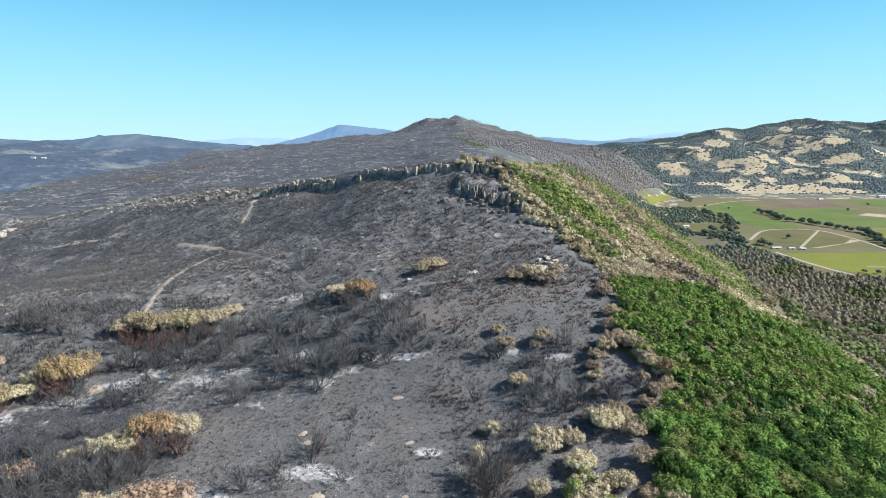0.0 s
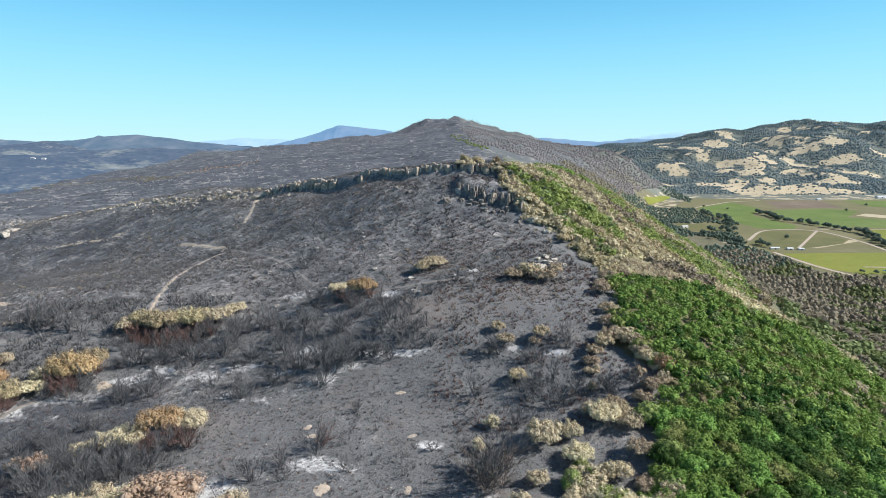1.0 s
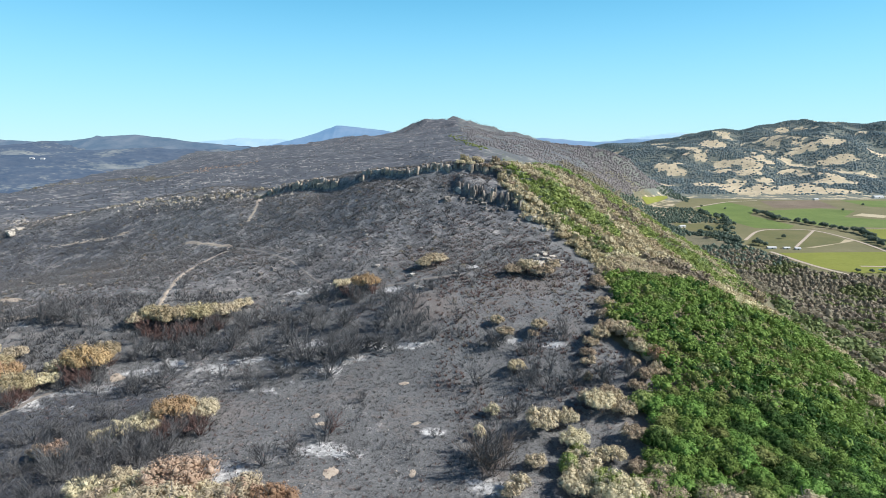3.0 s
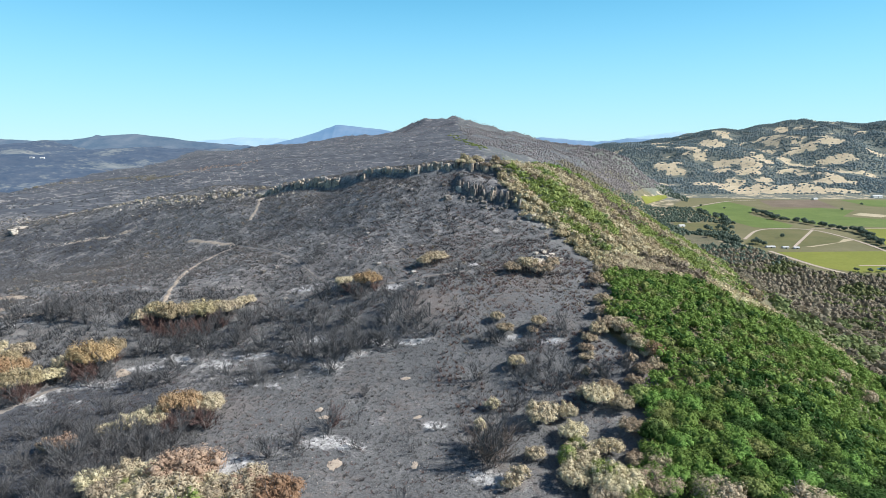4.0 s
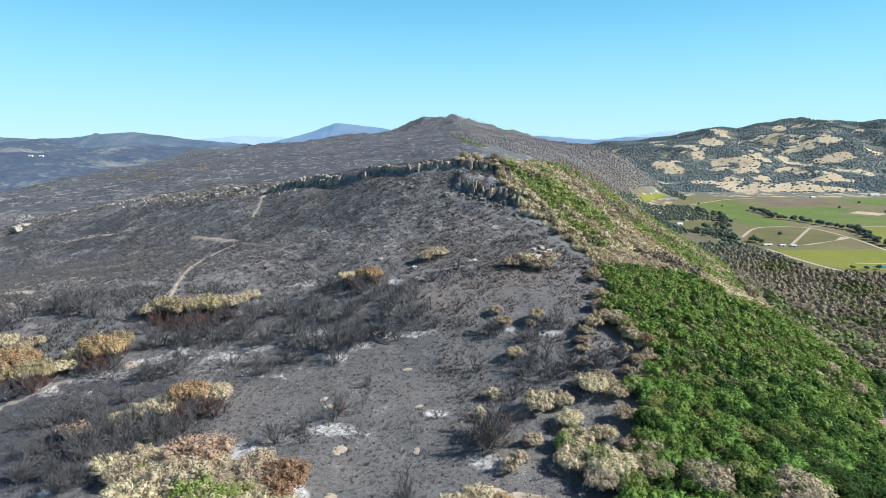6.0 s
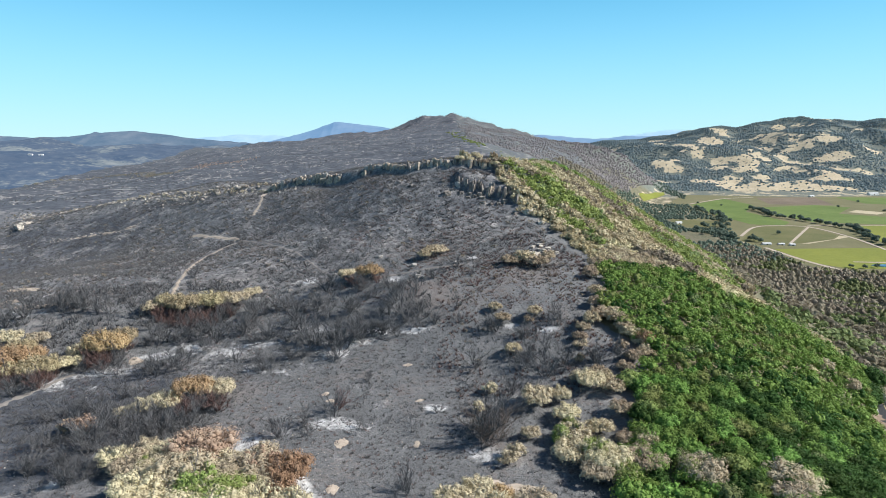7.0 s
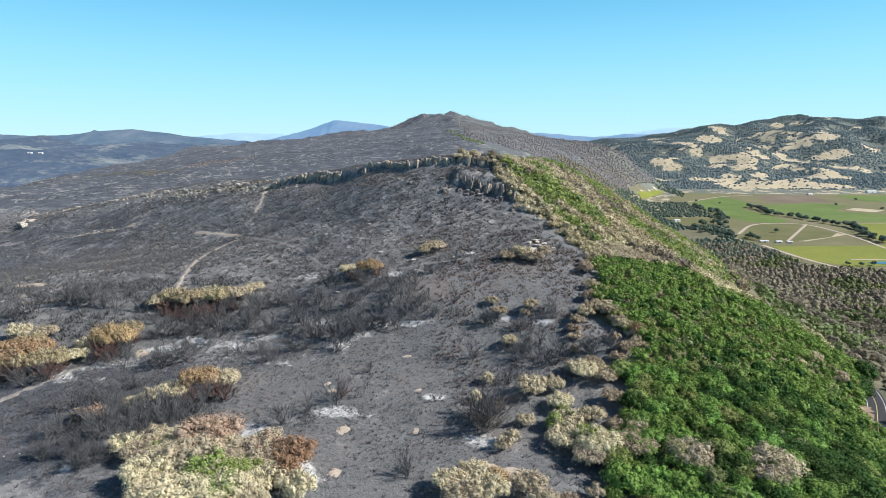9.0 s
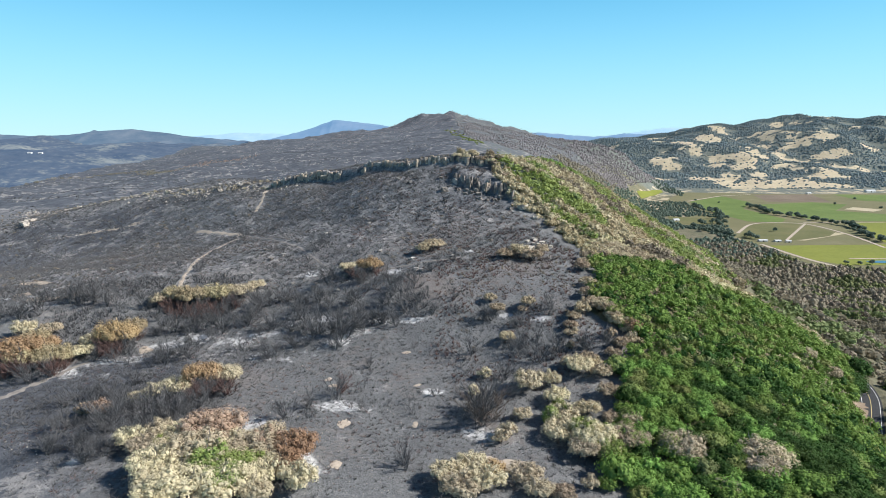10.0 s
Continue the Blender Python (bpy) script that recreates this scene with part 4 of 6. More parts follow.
SPIKES = [spiky(np.random.default_rng(540 + i), 17, 1.7, 1.3, 0.085) for i in range(6)]
SPIKES_FAR = [spiky(np.random.default_rng(545 + i), 13, 1.7, 1.4, 0.14) for i in range(6)]
BUSH = [spiky(np.random.default_rng(590 + i), 24, 1.3, 1.7, 0.05) for i in range(6)]
FUZZ = [spiky(np.random.default_rng(580 + i), 9, 1.0, 1.2, 0.07) for i in range(8)]
STUBBLE = [spiky(np.random.default_rng(550 + i), 8, 0.5, 0.4, 0.035) for i in range(6)]


def pebble_kind(seed):
    rr = np.random.default_rng(seed)
    v = np.array([(1, 0, 0), (0, 1, 0), (-1, 0, 0), (0, -1, 0), (0, 0, 0.8), (0, 0, -0.4)]) * rr.uniform(0.6, 1.2, (6, 3))
    return v, np.array([(0, 1, 4), (1, 2, 4), (2, 3, 4), (3, 0, 4), (1, 0, 5), (2, 1, 5), (3, 2, 5), (0, 3, 5)])


PEBBLES = [pebble_kind(640 + i) for i in range(6)]


TRAILS = (([(-103, 212), (-106, 228), (-109, 250), (-110, 269), (-107, 285), (-101, 292)], 1.4), ([(-138, 325), (-122, 312), (-104, 296)], 2.6),
          ([(-104, 296), (-85, 274), (-66, 253), (-52, 231), (-41, 215)], 0.9), ([(-31, 208), (-14, 207), (9, 208)], 1.2),
          ([(-105, 327), (-105, 339), (-108, 359), (-109, 376)], 1.8), ([(-127, 140), (-120, 151), (-114, 160), (-108, 165)], 1.8))


def off_trail(x, y):
    best = np.full(np.shape(x), 1e9)
    for line, wide in TRAILS:
        for (ax, ay), (bx, by) in zip(line, line[1:]):
            t = np.clip(((x - ax) * (bx - ax) + (y - ay) * (by - ay)) / ((bx - ax) ** 2 + (by - ay) ** 2), 0, 1)
            best = np.minimum(best, np.hypot(x - ax - t * (bx - ax), y - ay - t * (by - ay)) - wide * 0.5)
    return best > 0.7


def burnt_near(x, y):
    return off_trail(x, y) & (x < burn_edge(y) - 3) & (np.abs(x) < 0.72 * (y + 36))


def on_scarp(x, y):
    return burnt_near(x, y) & (rough(x, y, 26, 4, 53, 0.8) > 0.0)


x, y = spread(r, -360, 50, 200, 520, 4.4, on_scarp)
stuff_of("burnt_scrub", SPIKES, x, y, 0.35, 1.25, CHAR, "black twigs of burnt scrub on the rocky slope", "scrub")
x, y = spread(r, -150, 60, 78, 215, 3.6, lambda x, y: burnt_near(x, y) & (rough(x, y, 20, 3, 55) > -0.12))
stuff_of("burnt_scrub", SPIKES, x, y, 0.18, 0.6, CHAR_FUZZ, "low black twigs of burnt scrub on grey ash", "scrub")
x, y = spread(r, -130, 46, 140, 300, 2.6, lambda x, y: burnt_near(x, y) & (rough(x, y, 12, 3, 98, 0.7) > 0.0))
stuff_of("burnt_scrub", SPIKES_FAR, x, y, 0.18, 0.5, CHAR, "cinders and black stubs of burnt scrub", "scrub")
x, y = spread(r, -2, 52, 132, 240, 1.8, lambda x, y: burnt_near(x, y) & (rough(x, y, 10, 3, 96, 0.7) > -0.05))
stuff_of("burnt_scrub", SPIKES, x, y, 0.25, 0.85, CHAR_RED, "brown and black burnt scrub beside the unburnt slope", "scrub")
x, y = spread(r, -210, 50, 76, 330, 1.75, lambda x, y: burnt_near(x, y) & (rough(x, y, 15, 4, 66, 0.8) > -0.1))
stuff_of("burnt_scrub", FUZZ, x, y, 0.35, 0.95, CHAR_FUZZ, "fuzz of fine black twigs over the burnt hilltop", "scrub")
x, y = spread(r, -160, 50, 76, 300, 2.6, lambda x, y: burnt_near(x, y) & (rough(x, y, 22, 4, 67, 0.8) > 0.05))
stuff_of("burnt_scrub", FUZZ, x, y, 0.35, 0.9, CHAR_RED, "brown twigs of half-burnt scrub", "scrub")
x, y = spread(r, -330, 46, 205, 520, 6.0, burnt_near)
stuff_of("burnt_scrub", BUSH, x, y, 0.7, 1.4, CHAR, "taller black burnt scrub on the rocky slope", "scrub")
x, y = spread(r, -150, -58, 104, 168, 1.7, burnt_near)
stuff_of("burnt_scrub", FUZZ, x, y, 0.5, 1.1, CHAR_FUZZ, "dark low fuzz of burnt twigs beside scorched shrubs", "scrub")
x, y = spread(r, -120, -56, 106, 150, 4.2, lambda x, y: burnt_near(x, y) & (rough(x, y, 16, 3, 74) > -0.05))
stuff_of("burnt_scrub", BUSH, x, y, 0.8, 1.6, CHAR, "black bushes of burnt scrub among ash", "scrub")
x, y = spread(r, -40, 50, 190, 310, 3.4, lambda x, y: burnt_near(x, y) & (rough(x, y, 14, 3, 72) > -0.05))
stuff_of("burnt_scrub", BUSH, x, y, 0.5, 1.1, CHAR_RED, "brown and black burnt scrub below the rocks", "scrub")
x, y = spread(r, -330, 40, 230, 520, 2.6, burnt_near)
stuff_of("burnt_scrub", FUZZ, x, y, 0.6, 1.5, CHAR_FUZZ, "dense black twigs of burnt scrub below the crest", "scrub")
x, y = spread(r, -200, -78, 166, 222, 2.3, lambda x, y: burnt_near(x, y) & (rough(x, y, 14, 3, 70) > -0.12))
stuff_of("burnt_scrub", SPIKES, x, y, 0.8, 1.7, CHAR, "dark thicket of burnt scrub behind scorched shrubs", "scrub")
x, y = spread(r, -120, 50, 76, 180, 1.5, burnt_near)
stuff_of("stubble", STUBBLE, x, y, 0.4, 1.2, CHAR_FUZZ, "charred grass stubble and twigs", "stubble")
x, y = spread(r, -1000, 120, 470, 1500, 8.0, lambda x, y: (x < 40) & (np.abs(x) < 0.75 * y) & (rough(x, y, 50, 4, 57, 0.7) > -0.05), 10000)
stuff_of("burnt_scrub", SPIKES_FAR, x, y, 0.4, 1.3, CHAR, "black burnt scrub on the plateau", "scrub")
def along(line, gap):
    out = []
    for (ax, ay), (bx, by) in zip(line, line[1:]):
        n = max(1, int(math.hypot(bx - ax, by - ay) / gap))
        out += [(ax + (bx - ax) * i / n, ay + (by - ay) * i / n) for i in range(n)]
    return out


x, y = spread(r, -330, 46, 205, 500, 3.6, lambda x, y: burnt_near(x, y) & (beyond_crest(x, y) < -4) & (rough(x, y, 15, 3, 101, 0.7) > 0.09))
stuff_of("burnt_scrub", BUSH, x, y, 0.6, 1.9, CHAR, "black clumps of burnt scrub on the rocky slope", "scrub")
x, y = spread(r, -180, 46, 205, 400, 3.6, lambda x, y: burnt_near(x, y) & (beyond_crest(x, y) < -4) & (rough(x, y, 24, 3, 103, 0.7) > 0.12))
stuff_of("burnt_scrub", BUSH, x, y, 0.5, 1.3, CHAR_BROWN, "brown clumps of half-burnt scrub on the rocky slope", "scrub")
x, y = spread(r, -180, 46, 205, 400, 4.4, lambda x, y: burnt_near(x, y) & (beyond_crest(x, y) < -2) & (rough(x, y, 12, 3, 105, 0.7) > 0.1))
stuff_of("stones", PEBBLES, x, y, 0.15, 0.6, ROCK_GREY, "grey rubble on the rocky slope", "stones")
CREST_SCRUB = []
PUFF = [leaf_cloud(np.random.default_rng(560 + i), crown_lobes(np.random.default_rng(570 + i), 1.3, 1.6, 4), 38, 0.26, core=0) for i in range(5)]
x, y = spread(r, -400, 60, 215, 540, 9.5, lambda x, y: burnt_near(x, y) & (rough(x, y, 50, 3, 59) > 0.08))
stuff_of("dry_scrub", PUFF, x, y, 0.5, 1.3, LEAF_SCORCH, "withered brown scrub on the burnt slope", "scrub")
for px, py in along(CREST[1:], 3.0):
    if bumps(px, py, 14, 93) > 0.02:
        CREST_SCRUB.append((px + r.normal() * 1.5, py + 2.5 + r.normal() * 1.5))
cs = np.array(CREST_SCRUB)
stuff_of("dry_scrub", PUFF, cs[:, 0], cs[:, 1], 0.4, 1.2, LEAF_SCORCH, "withered brown scrub along the crest", "scrub")
x, y = spread(r, 0, 50, 118, 245, 4.2, lambda x, y: burnt_near(x, y) & (rough(x, y, 16, 3, 68) > 0.12))
stuff_of("dry_scrub", PUFF, x, y, 0.35, 0.95, LEAF_SCORCH, "half-burnt brown scrub beside the unburnt slope", "scrub")
# the crest west of the scarp: a ragged hem of withered scrub between its rocks
hem = np.array(along(CREST[6:10], 2.0))
for mat, label in ((LEAF_WOODS, "withered grey-tan scrub along the western crest"), (LEAF_STRAW, "straw-coloured dry scrub along the western crest")):
    keep = r.random(len(hem)) < (0.75 if mat is LEAF_WOODS else 0.4)
    x, y = hem[keep, 0] + r.normal(size=keep.sum()) * 2.5, hem[keep, 1] - 1.5 + r.normal(size=keep.sum()) * 3.2
    stuff_of("dry_scrub", PUFF, x, y, 0.7, 1.6, mat, label, "scrub")
band = np.array(along(CREST[5:], 0.9))
x, y = band[:, 0] + r.normal(size=len(band)) * 5, band[:, 1] - 3 + r.normal(size=len(band)) * 6
stuff_of("stones", PEBBLES, x, y, 0.4, 1.5, ROCK_PALE, "pale grey boulders strewn along the western crest", "stones")
# a line of scorched trees along the plateau
PLATEAU_LINE = [(-836, 1266), (-804, 1308), (-770, 1370), (-715, 1385), (-640, 1337), (-540, 1200), (-471, 1084), (-420, 1060)]
line = np.array(along(PLATEAU_LINE, 7.0))
x = np.concatenate([line[:, 0] + r.normal(size=len(line)) * 10 for _ in range(3)])
y = np.concatenate([line[:, 1] + r.normal(size=len(line)) * 12 for _ in range(3)])
stuff_of("dry_scrub", PUFF, x, y, 1.4, 3.0, LEAF_WOODS, "line of withered brown scrub across the plateau", "scrub")
x, y = spread(r, -540, -400, 1150, 1420, 13, lambda x, y: rough(x, y, 60, 2, 62) > -0.1)
stuff_of("dry_scrub", PUFF, x, y, 1.4, 2.8, LEAF_ROSE, "reddish withered scrub on the plateau", "scrub")


# ---------------------------------------------------------------- rocks
def rock_mesh(seed, jag):
    """A squared, cracked block about 1 m across, foot at z = 0."""
    rr = np.random.default_rng(seed)
    bm = bmesh.new()
    bmesh.ops.create_cube(bm, size=1.0)
    bmesh.ops.subdivide_edges(bm, edges=bm.edges[:], cuts=2, use_grid_fill=True)
    for v in bm.verts:
        c = v.co
        k = 1.06 - 0.3 * (c.x * c.x + c.y * c.y + c.z * c.z)
        v.co = Vector((c.x * k, c.y * k, c.z * k + 0.5)) + Vector(rr.normal(scale=jag, size=3))
    me = bpy.data.meshes.new("rock")
    bm.to_mesh(me)
    bm.free()
    return me


BLOCKS = [rock_mesh(600 + i, 0.065) for i in range(7)]
for me in BLOCKS:
    me.materials.append(ROCK_DARK)
TAN_BLOCKS = [rock_mesh(610 + i, 0.065) for i in range(6)]
for me in TAN_BLOCKS:
    me.materials.append(ROCK_TAN)
PALE_BLOCKS = [rock_mesh(620 + i, 0.11) for i in range(4)]
for me in PALE_BLOCKS:
    me.materials.append(ROCK_PALE)


GREY_BLOCKS = [rock_mesh(660 + i, 0.1) for i in range(4)]
for me in GREY_BLOCKS:
    me.materials.append(ROCK_GREY)


def rock(name, me, x, y, size, label, group, sink=0.35, turn=None):
    ob = new(name, me)
    ob.matrix_basis = Matrix.Translation((x, y, float(land(x, y)) - sink)) @ Matrix.Rotation(r.uniform(0, 6.28) if turn is None else turn, 4, "Z") @ Matrix.Rotation(r.normal(scale=0.08), 4, "X") @ Matrix.Diagonal((*size, 1))
    return tagged(ob, label, "rock", group)


def column_mesh(seed, mat):
    """A jointed basalt column, one metre across and tall, with ledges where its blocks part."""
    rr = np.random.default_rng(seed)
    n = int(rr.integers(5, 8))
    a = np.sort(np.arange(n) * 2 * math.pi / n + rr.normal(scale=0.2, size=n))
    k = 0.5 * rr.uniform(0.7, 1.25, n)
    verts, faces = [], []
    crack, lean = rr.uniform(0.35, 0.75), rr.normal(scale=0.06, size=2)
    levels = [(0.0, 1.1), (crack - 0.2, 1.0), (crack, 1.0), (crack + 0.02, 0.93), (0.9, 0.92), (1.0, 0.6)]
    for z, wide in levels:
        o = lean * z + rr.normal(scale=0.02, size=2)
        for ang, q in zip(a, k):
            w = q * wide * rr.uniform(0.92, 1.08)
            verts.append((w * math.cos(ang) + o[0], w * math.sin(ang) + o[1], z + (rr.normal(scale=0.05) if z > 0.85 else rr.normal(scale=0.02))))
    for r0 in range(len(levels) - 1):
        for c in range(n):
            d = (c + 1) % n
            faces.append((r0 * n + c, r0 * n + d, r0 * n + n + d, r0 * n + n + c))
    faces.append(tuple((len(levels) - 1) * n + c for c in range(n)))
    return mesh_from("rock", verts, faces, mat)


COLUMNS = [column_mesh(800 + i, (ROCK_TAN, ROCK_GREY, ROCK_DARK, ROCK_TAN, ROCK_GREY, ROCK_TAN)[i % 6]) for i in range(18)]
COLUMN_LABEL = {"tan_basalt": "tan weathered basalt column in the scarp below the crest", "lichened_grey_rock": "pale grey basalt column in the scarp below the crest", "sooty_basalt": "sooty basalt column standing in the scarp below the crest"}


def column(x, y, wide, deep, tall, foot, dark=False):
    me = COLUMNS[2 + 6 * int(r.integers(3)) if dark else int(r.integers(len(COLUMNS)))]
    ob = new("rock_column", me)
    ob.matrix_basis = Matrix.Translation((x, y, foot)) @ Matrix.Rotation(r.normal(scale=0.25), 4, "Z") @ Matrix.Rotation(r.normal(scale=0.07), 4, "X") @ Matrix.Rotation(r.normal(scale=0.09), 4, "Y") @ Matrix.Diagonal((wide, deep, tall, 1))
    return tagged(ob, COLUMN_LABEL[me.materials[0].name], "rock", "basalt columns")


# the scarp: columns shoulder to shoulder, broken by gullies
for i, (x, y) in enumerate(along(CREST[1:7], 1.05)):
    gully = float(bumps(x, y, 11, 71))
    if gully < -0.34:
        continue
    for row in (0, 1):
        px, py = x + r.normal() * 0.6, y - (0.2, 1.9)[row] + r.normal() * 0.6
        top = float(land(px, y + 2.0)) + (r.uniform(-1.0, 1.3) if row == 0 else -r.uniform(0.8, 2.4)) - (1.4 if gully < -0.15 else 0)
        foot = float(land(px, py)) - 1.6
        if row and (x > -40 or r.random() < 0.45):
            continue
        column(px, py, r.choice([1.2, 1.5, 2.0, 3.0]) * r.uniform(0.85, 1.2), r.uniform(1.6, 2.8), min(5.0, max(2.0, top - foot)), foot)
# the dark crag at the end of the scarp
for k in range(30):
    x = 4.5 + 1.0 * k + r.normal() * 0.25
    y = float(knob_front(x))
    top = float(land(x, y + 1.6)) + r.uniform(-1.9, 0.4)
    foot = float(land(x, y - 1.6)) - 1.2
    column(x, y, r.uniform(1.2, 2.6), r.uniform(1.6, 2.6), max(1.4, top - foot), foot, r.random() < 0.75)
    if k % 2:
        rock("boulder", BLOCKS[int(r.integers(5))], x + r.normal() * 2, y - 4 + r.normal() * 2, (r.uniform(1.6, 3.6), r.uniform(1.4, 2.6), r.uniform(1.2, 2.6)), "large sooty block of rock on the slope", "boulders", 0.6)
for x, y, s in ((34, 217, 2.4), (30, 213, 1.8), (38, 223, 2.0), (38, 229, 1.6), (35, 213, 1.9), (32, 220, 1.4), (40, 217, 1.3), (28, 216, 1.2), (33, 214, 1.5), (36, 219, 1.6), (31, 217, 1.4), (41, 226, 1.4), (35, 226, 1.2), (44, 222, 1.1), (37, 259, 2.6), (42, 252, 1.8), (-297, 421, 3.4), (-303, 428, 3), (-316, 454, 2.6), (-309, 440, 3), (-300, 434, 2.4), (-306, 447, 2.6)):
    rock("boulder", PALE_BLOCKS[int(r.integers(4))], x, y, (s * r.uniform(1.2, 2.1), s * 1.3, s * r.uniform(0.6, 1.0)), "pale weathered outcrop of rock among burnt scrub", "pale boulders", 0.3)
for i, (x, y) in enumerate(along(CREST[6:], 2.6)):
    s = r.uniform(0.8, 2.4)
    rock("boulder", GREY_BLOCKS[i % 4] if i % 3 else PALE_BLOCKS[i % 4], x + r.normal() * 3, y + r.normal() * 3.5, (s * 1.2, s, s * 0.8), "grey boulder on the burnt crest", "crest boulders", 0.3)
for i in range(70):
    x, y = r.uniform(-90, 44), r.uniform(196, 296)
    if x < burn_edge(y) - 3:
        s = r.uniform(0.5, 1.5)
        rock("boulder", (GREY_BLOCKS[i % 4], BLOCKS[i % 5])[i % 2], x, y, (s * 1.3, s, s * 0.8), "small boulder on the burnt slope", "slope boulders", 0.15)


x, y = spread(r, -70, 36, 78, 150, 1.5, lambda x, y: burnt_near(x, y) & (rough(x, y, 14, 3, 69) > 0.0))
stuff_of("stones", PEBBLES, x, y, 0.05, 0.17, ROCK_PALE, "small pale stones and cinders strewn on ash", "stones")
x, y = spread(r, -130, 45, 80, 300, 3.4, lambda x, y: burnt_near(x, y) & (rough(x, y, 16, 3, 63) > 0.05))
stuff_of("stones", PEBBLES, x, y, 0.1, 0.34, ROCK_PALE, "small pale stones strewn on ash", "stones")
x, y = spread(r, -420, -60, 290, 520, 4.6, lambda x, y: burnt_near(x, y) & (rough(x, y, 40, 3, 65) > 0.1))
stuff_of("stones", PEBBLES, x, y, 0.25, 0.75, ROCK_GREY, "pale stones strewn over the burnt crest", "stones")
x, y = spread(r, -1000, 40, 560, 2400, 13, lambda x, y: (np.abs(x) < 0.75 * y) & (rough(x, y, 110, 4, 67, 0.65) > 0.22))
stuff_of("stones", PEBBLES, x, y, 0.6, 2.0, ROCK_GREY, "pale stony patches on the far plateau", "stones")


strip_of_rubble = np.array(along([(-259, 390), (-237, 389), (-217, 387), (-207, 385), (-198, 389)], 0.45))
x, y = strip_of_rubble[:, 0] + r.normal(size=len(strip_of_rubble)) * 1.5, strip_of_rubble[:, 1] + r.normal(size=len(strip_of_rubble)) * 1.6
stuff_of("stones", PEBBLES, x, y, 0.25, 0.8, ROCK_PALE, "pale rubble strewn along a bare strip of the slope", "stones")
TRODDEN = plain_material("ashy_trail_dirt", (0.15, 0.135, 0.122), (0.34, 0.31, 0.28), 2.0, 0.95, 0.3, 0.05)


# ---------------------------------------------------------------- trails, bare patches and the road
def strip(name, line, wide, mat, label, lift=0.15, ragged=0.5, step=1.0, kind="structure", category="trail", shift=0.0, parent=None):
    pts = np.array(along(line, step) + [line[-1]], float)
    for _ in range(6):
        pts[1:-1] = (pts[:-2] + 2 * pts[1:-1] + pts[2:]) / 4
    d = np.gradient(pts, axis=0)
    n = np.stack([d[:, 1], -d[:, 0]], 1) / np.linalg.norm(d, axis=1)[:, None]
    rr = np.random.default_rng(len(pts))
    cols = []
    for s in (-0.5, -0.17, 0.17, 0.5):
        w = s * wide * (1 + (rr.normal(scale=ragged, size=len(pts)) if abs(s) > 0.3 else 0))
        p = pts + n * (w + shift if np.ndim(w) else np.full(len(pts), w + shift))[:, None]
        cols.append(np.column_stack([p, land(p[:, 0], p[:, 1]) + lift - (0.13 if abs(s) > 0.3 and ragged else 0)]))
    v = np.stack(cols, 1).reshape(-1, 3)
    i = np.arange(len(pts) - 1)[:, None] * 4 + np.arange(3)[None, :]
    f = np.stack([i, i + 1, i + 5, i + 4], -1).reshape(-1, 4)
    ob = new(name, big_mesh(name, v, f, mat, True))
    if parent is not None:
        ob.parent = parent
        return tagged(ob, label)
    return tagged(ob, label, category, kind=kind)


for i, (line, wide) in enumerate(TRAILS):
    strip("trail", line, wide, DIRT if i in (0, 1, 4) else TRODDEN, ("pale dirt trail through the burn", "pale dirt trail through the burn", "narrow dirt trail through the burn",
                                                                     "narrow dirt trail through the burn", "steep dirt trail climbing to the crest", "dirt track covered in ash")[i])


def bare_patch(x, y, a, b):
    rr = np.random.default_rng(int(x * 7 + y * 13) + 5000)
    n = 18
    t = np.arange(n) * 2 * math.pi / n
    k = 1 + 0.3 * np.sin(2 * t + x) * rr.uniform(0.3, 1) + rr.normal(scale=0.12, size=n)
    ring = np.stack([x + a * k * np.cos(t), y + b * k * np.sin(t)], 1)
    inner = np.stack([x + 0.5 * a * k * np.cos(t), y + 0.5 * b * k * np.sin(t)], 1)
    p = np.concatenate([ring, inner, [[x, y]]])
    lift = np.concatenate([np.full(n, 0.02), np.full(n + 1, 0.16)])
    v = np.column_stack([p, land(p[:, 0], p[:, 1]) + lift])
    f = [(i, (i + 1) % n, n + (i + 1) % n, n + i) for i in range(n)] + [(n + i, n + (i + 1) % n, 2 * n) for i in range(n)]
    tagged(new("bare_patch", mesh_from("bare_patch", v, f, DIRT, True)), "bare patch of pale dirt in the ash", "dirt", kind="structure")


for x, y, a, b in ((-24, 112, 1.3, 2.6), (-97, 168, 2.4, 2.2), (-23, 94, 1.2, 2.2), (-7, 113, 0.8, 1.3), (13, 94, 4.5, 2.6), (8, 97, 2.5, 1.6), (18, 91, 2.5, 2), (-30, 133, 1.2, 1),
                   (-32, 137, 1, 1), (-7, 132, 1.2, 0.8), (-11, 151, 1.2, 0.9), (-168, 226, 6, 3), (-153, 206, 7, 2.2), (-157, 249, 4, 2), (-163, 211, 4, 2), (-145, 207, 4, 1.6),
                   (-217, 387, 5, 1.6), (-237, 389, 4, 1.4), (-203, 387, 5, 1.6), (-228, 388, 3, 1.2)):
    bare_patch(x, y, a, b)

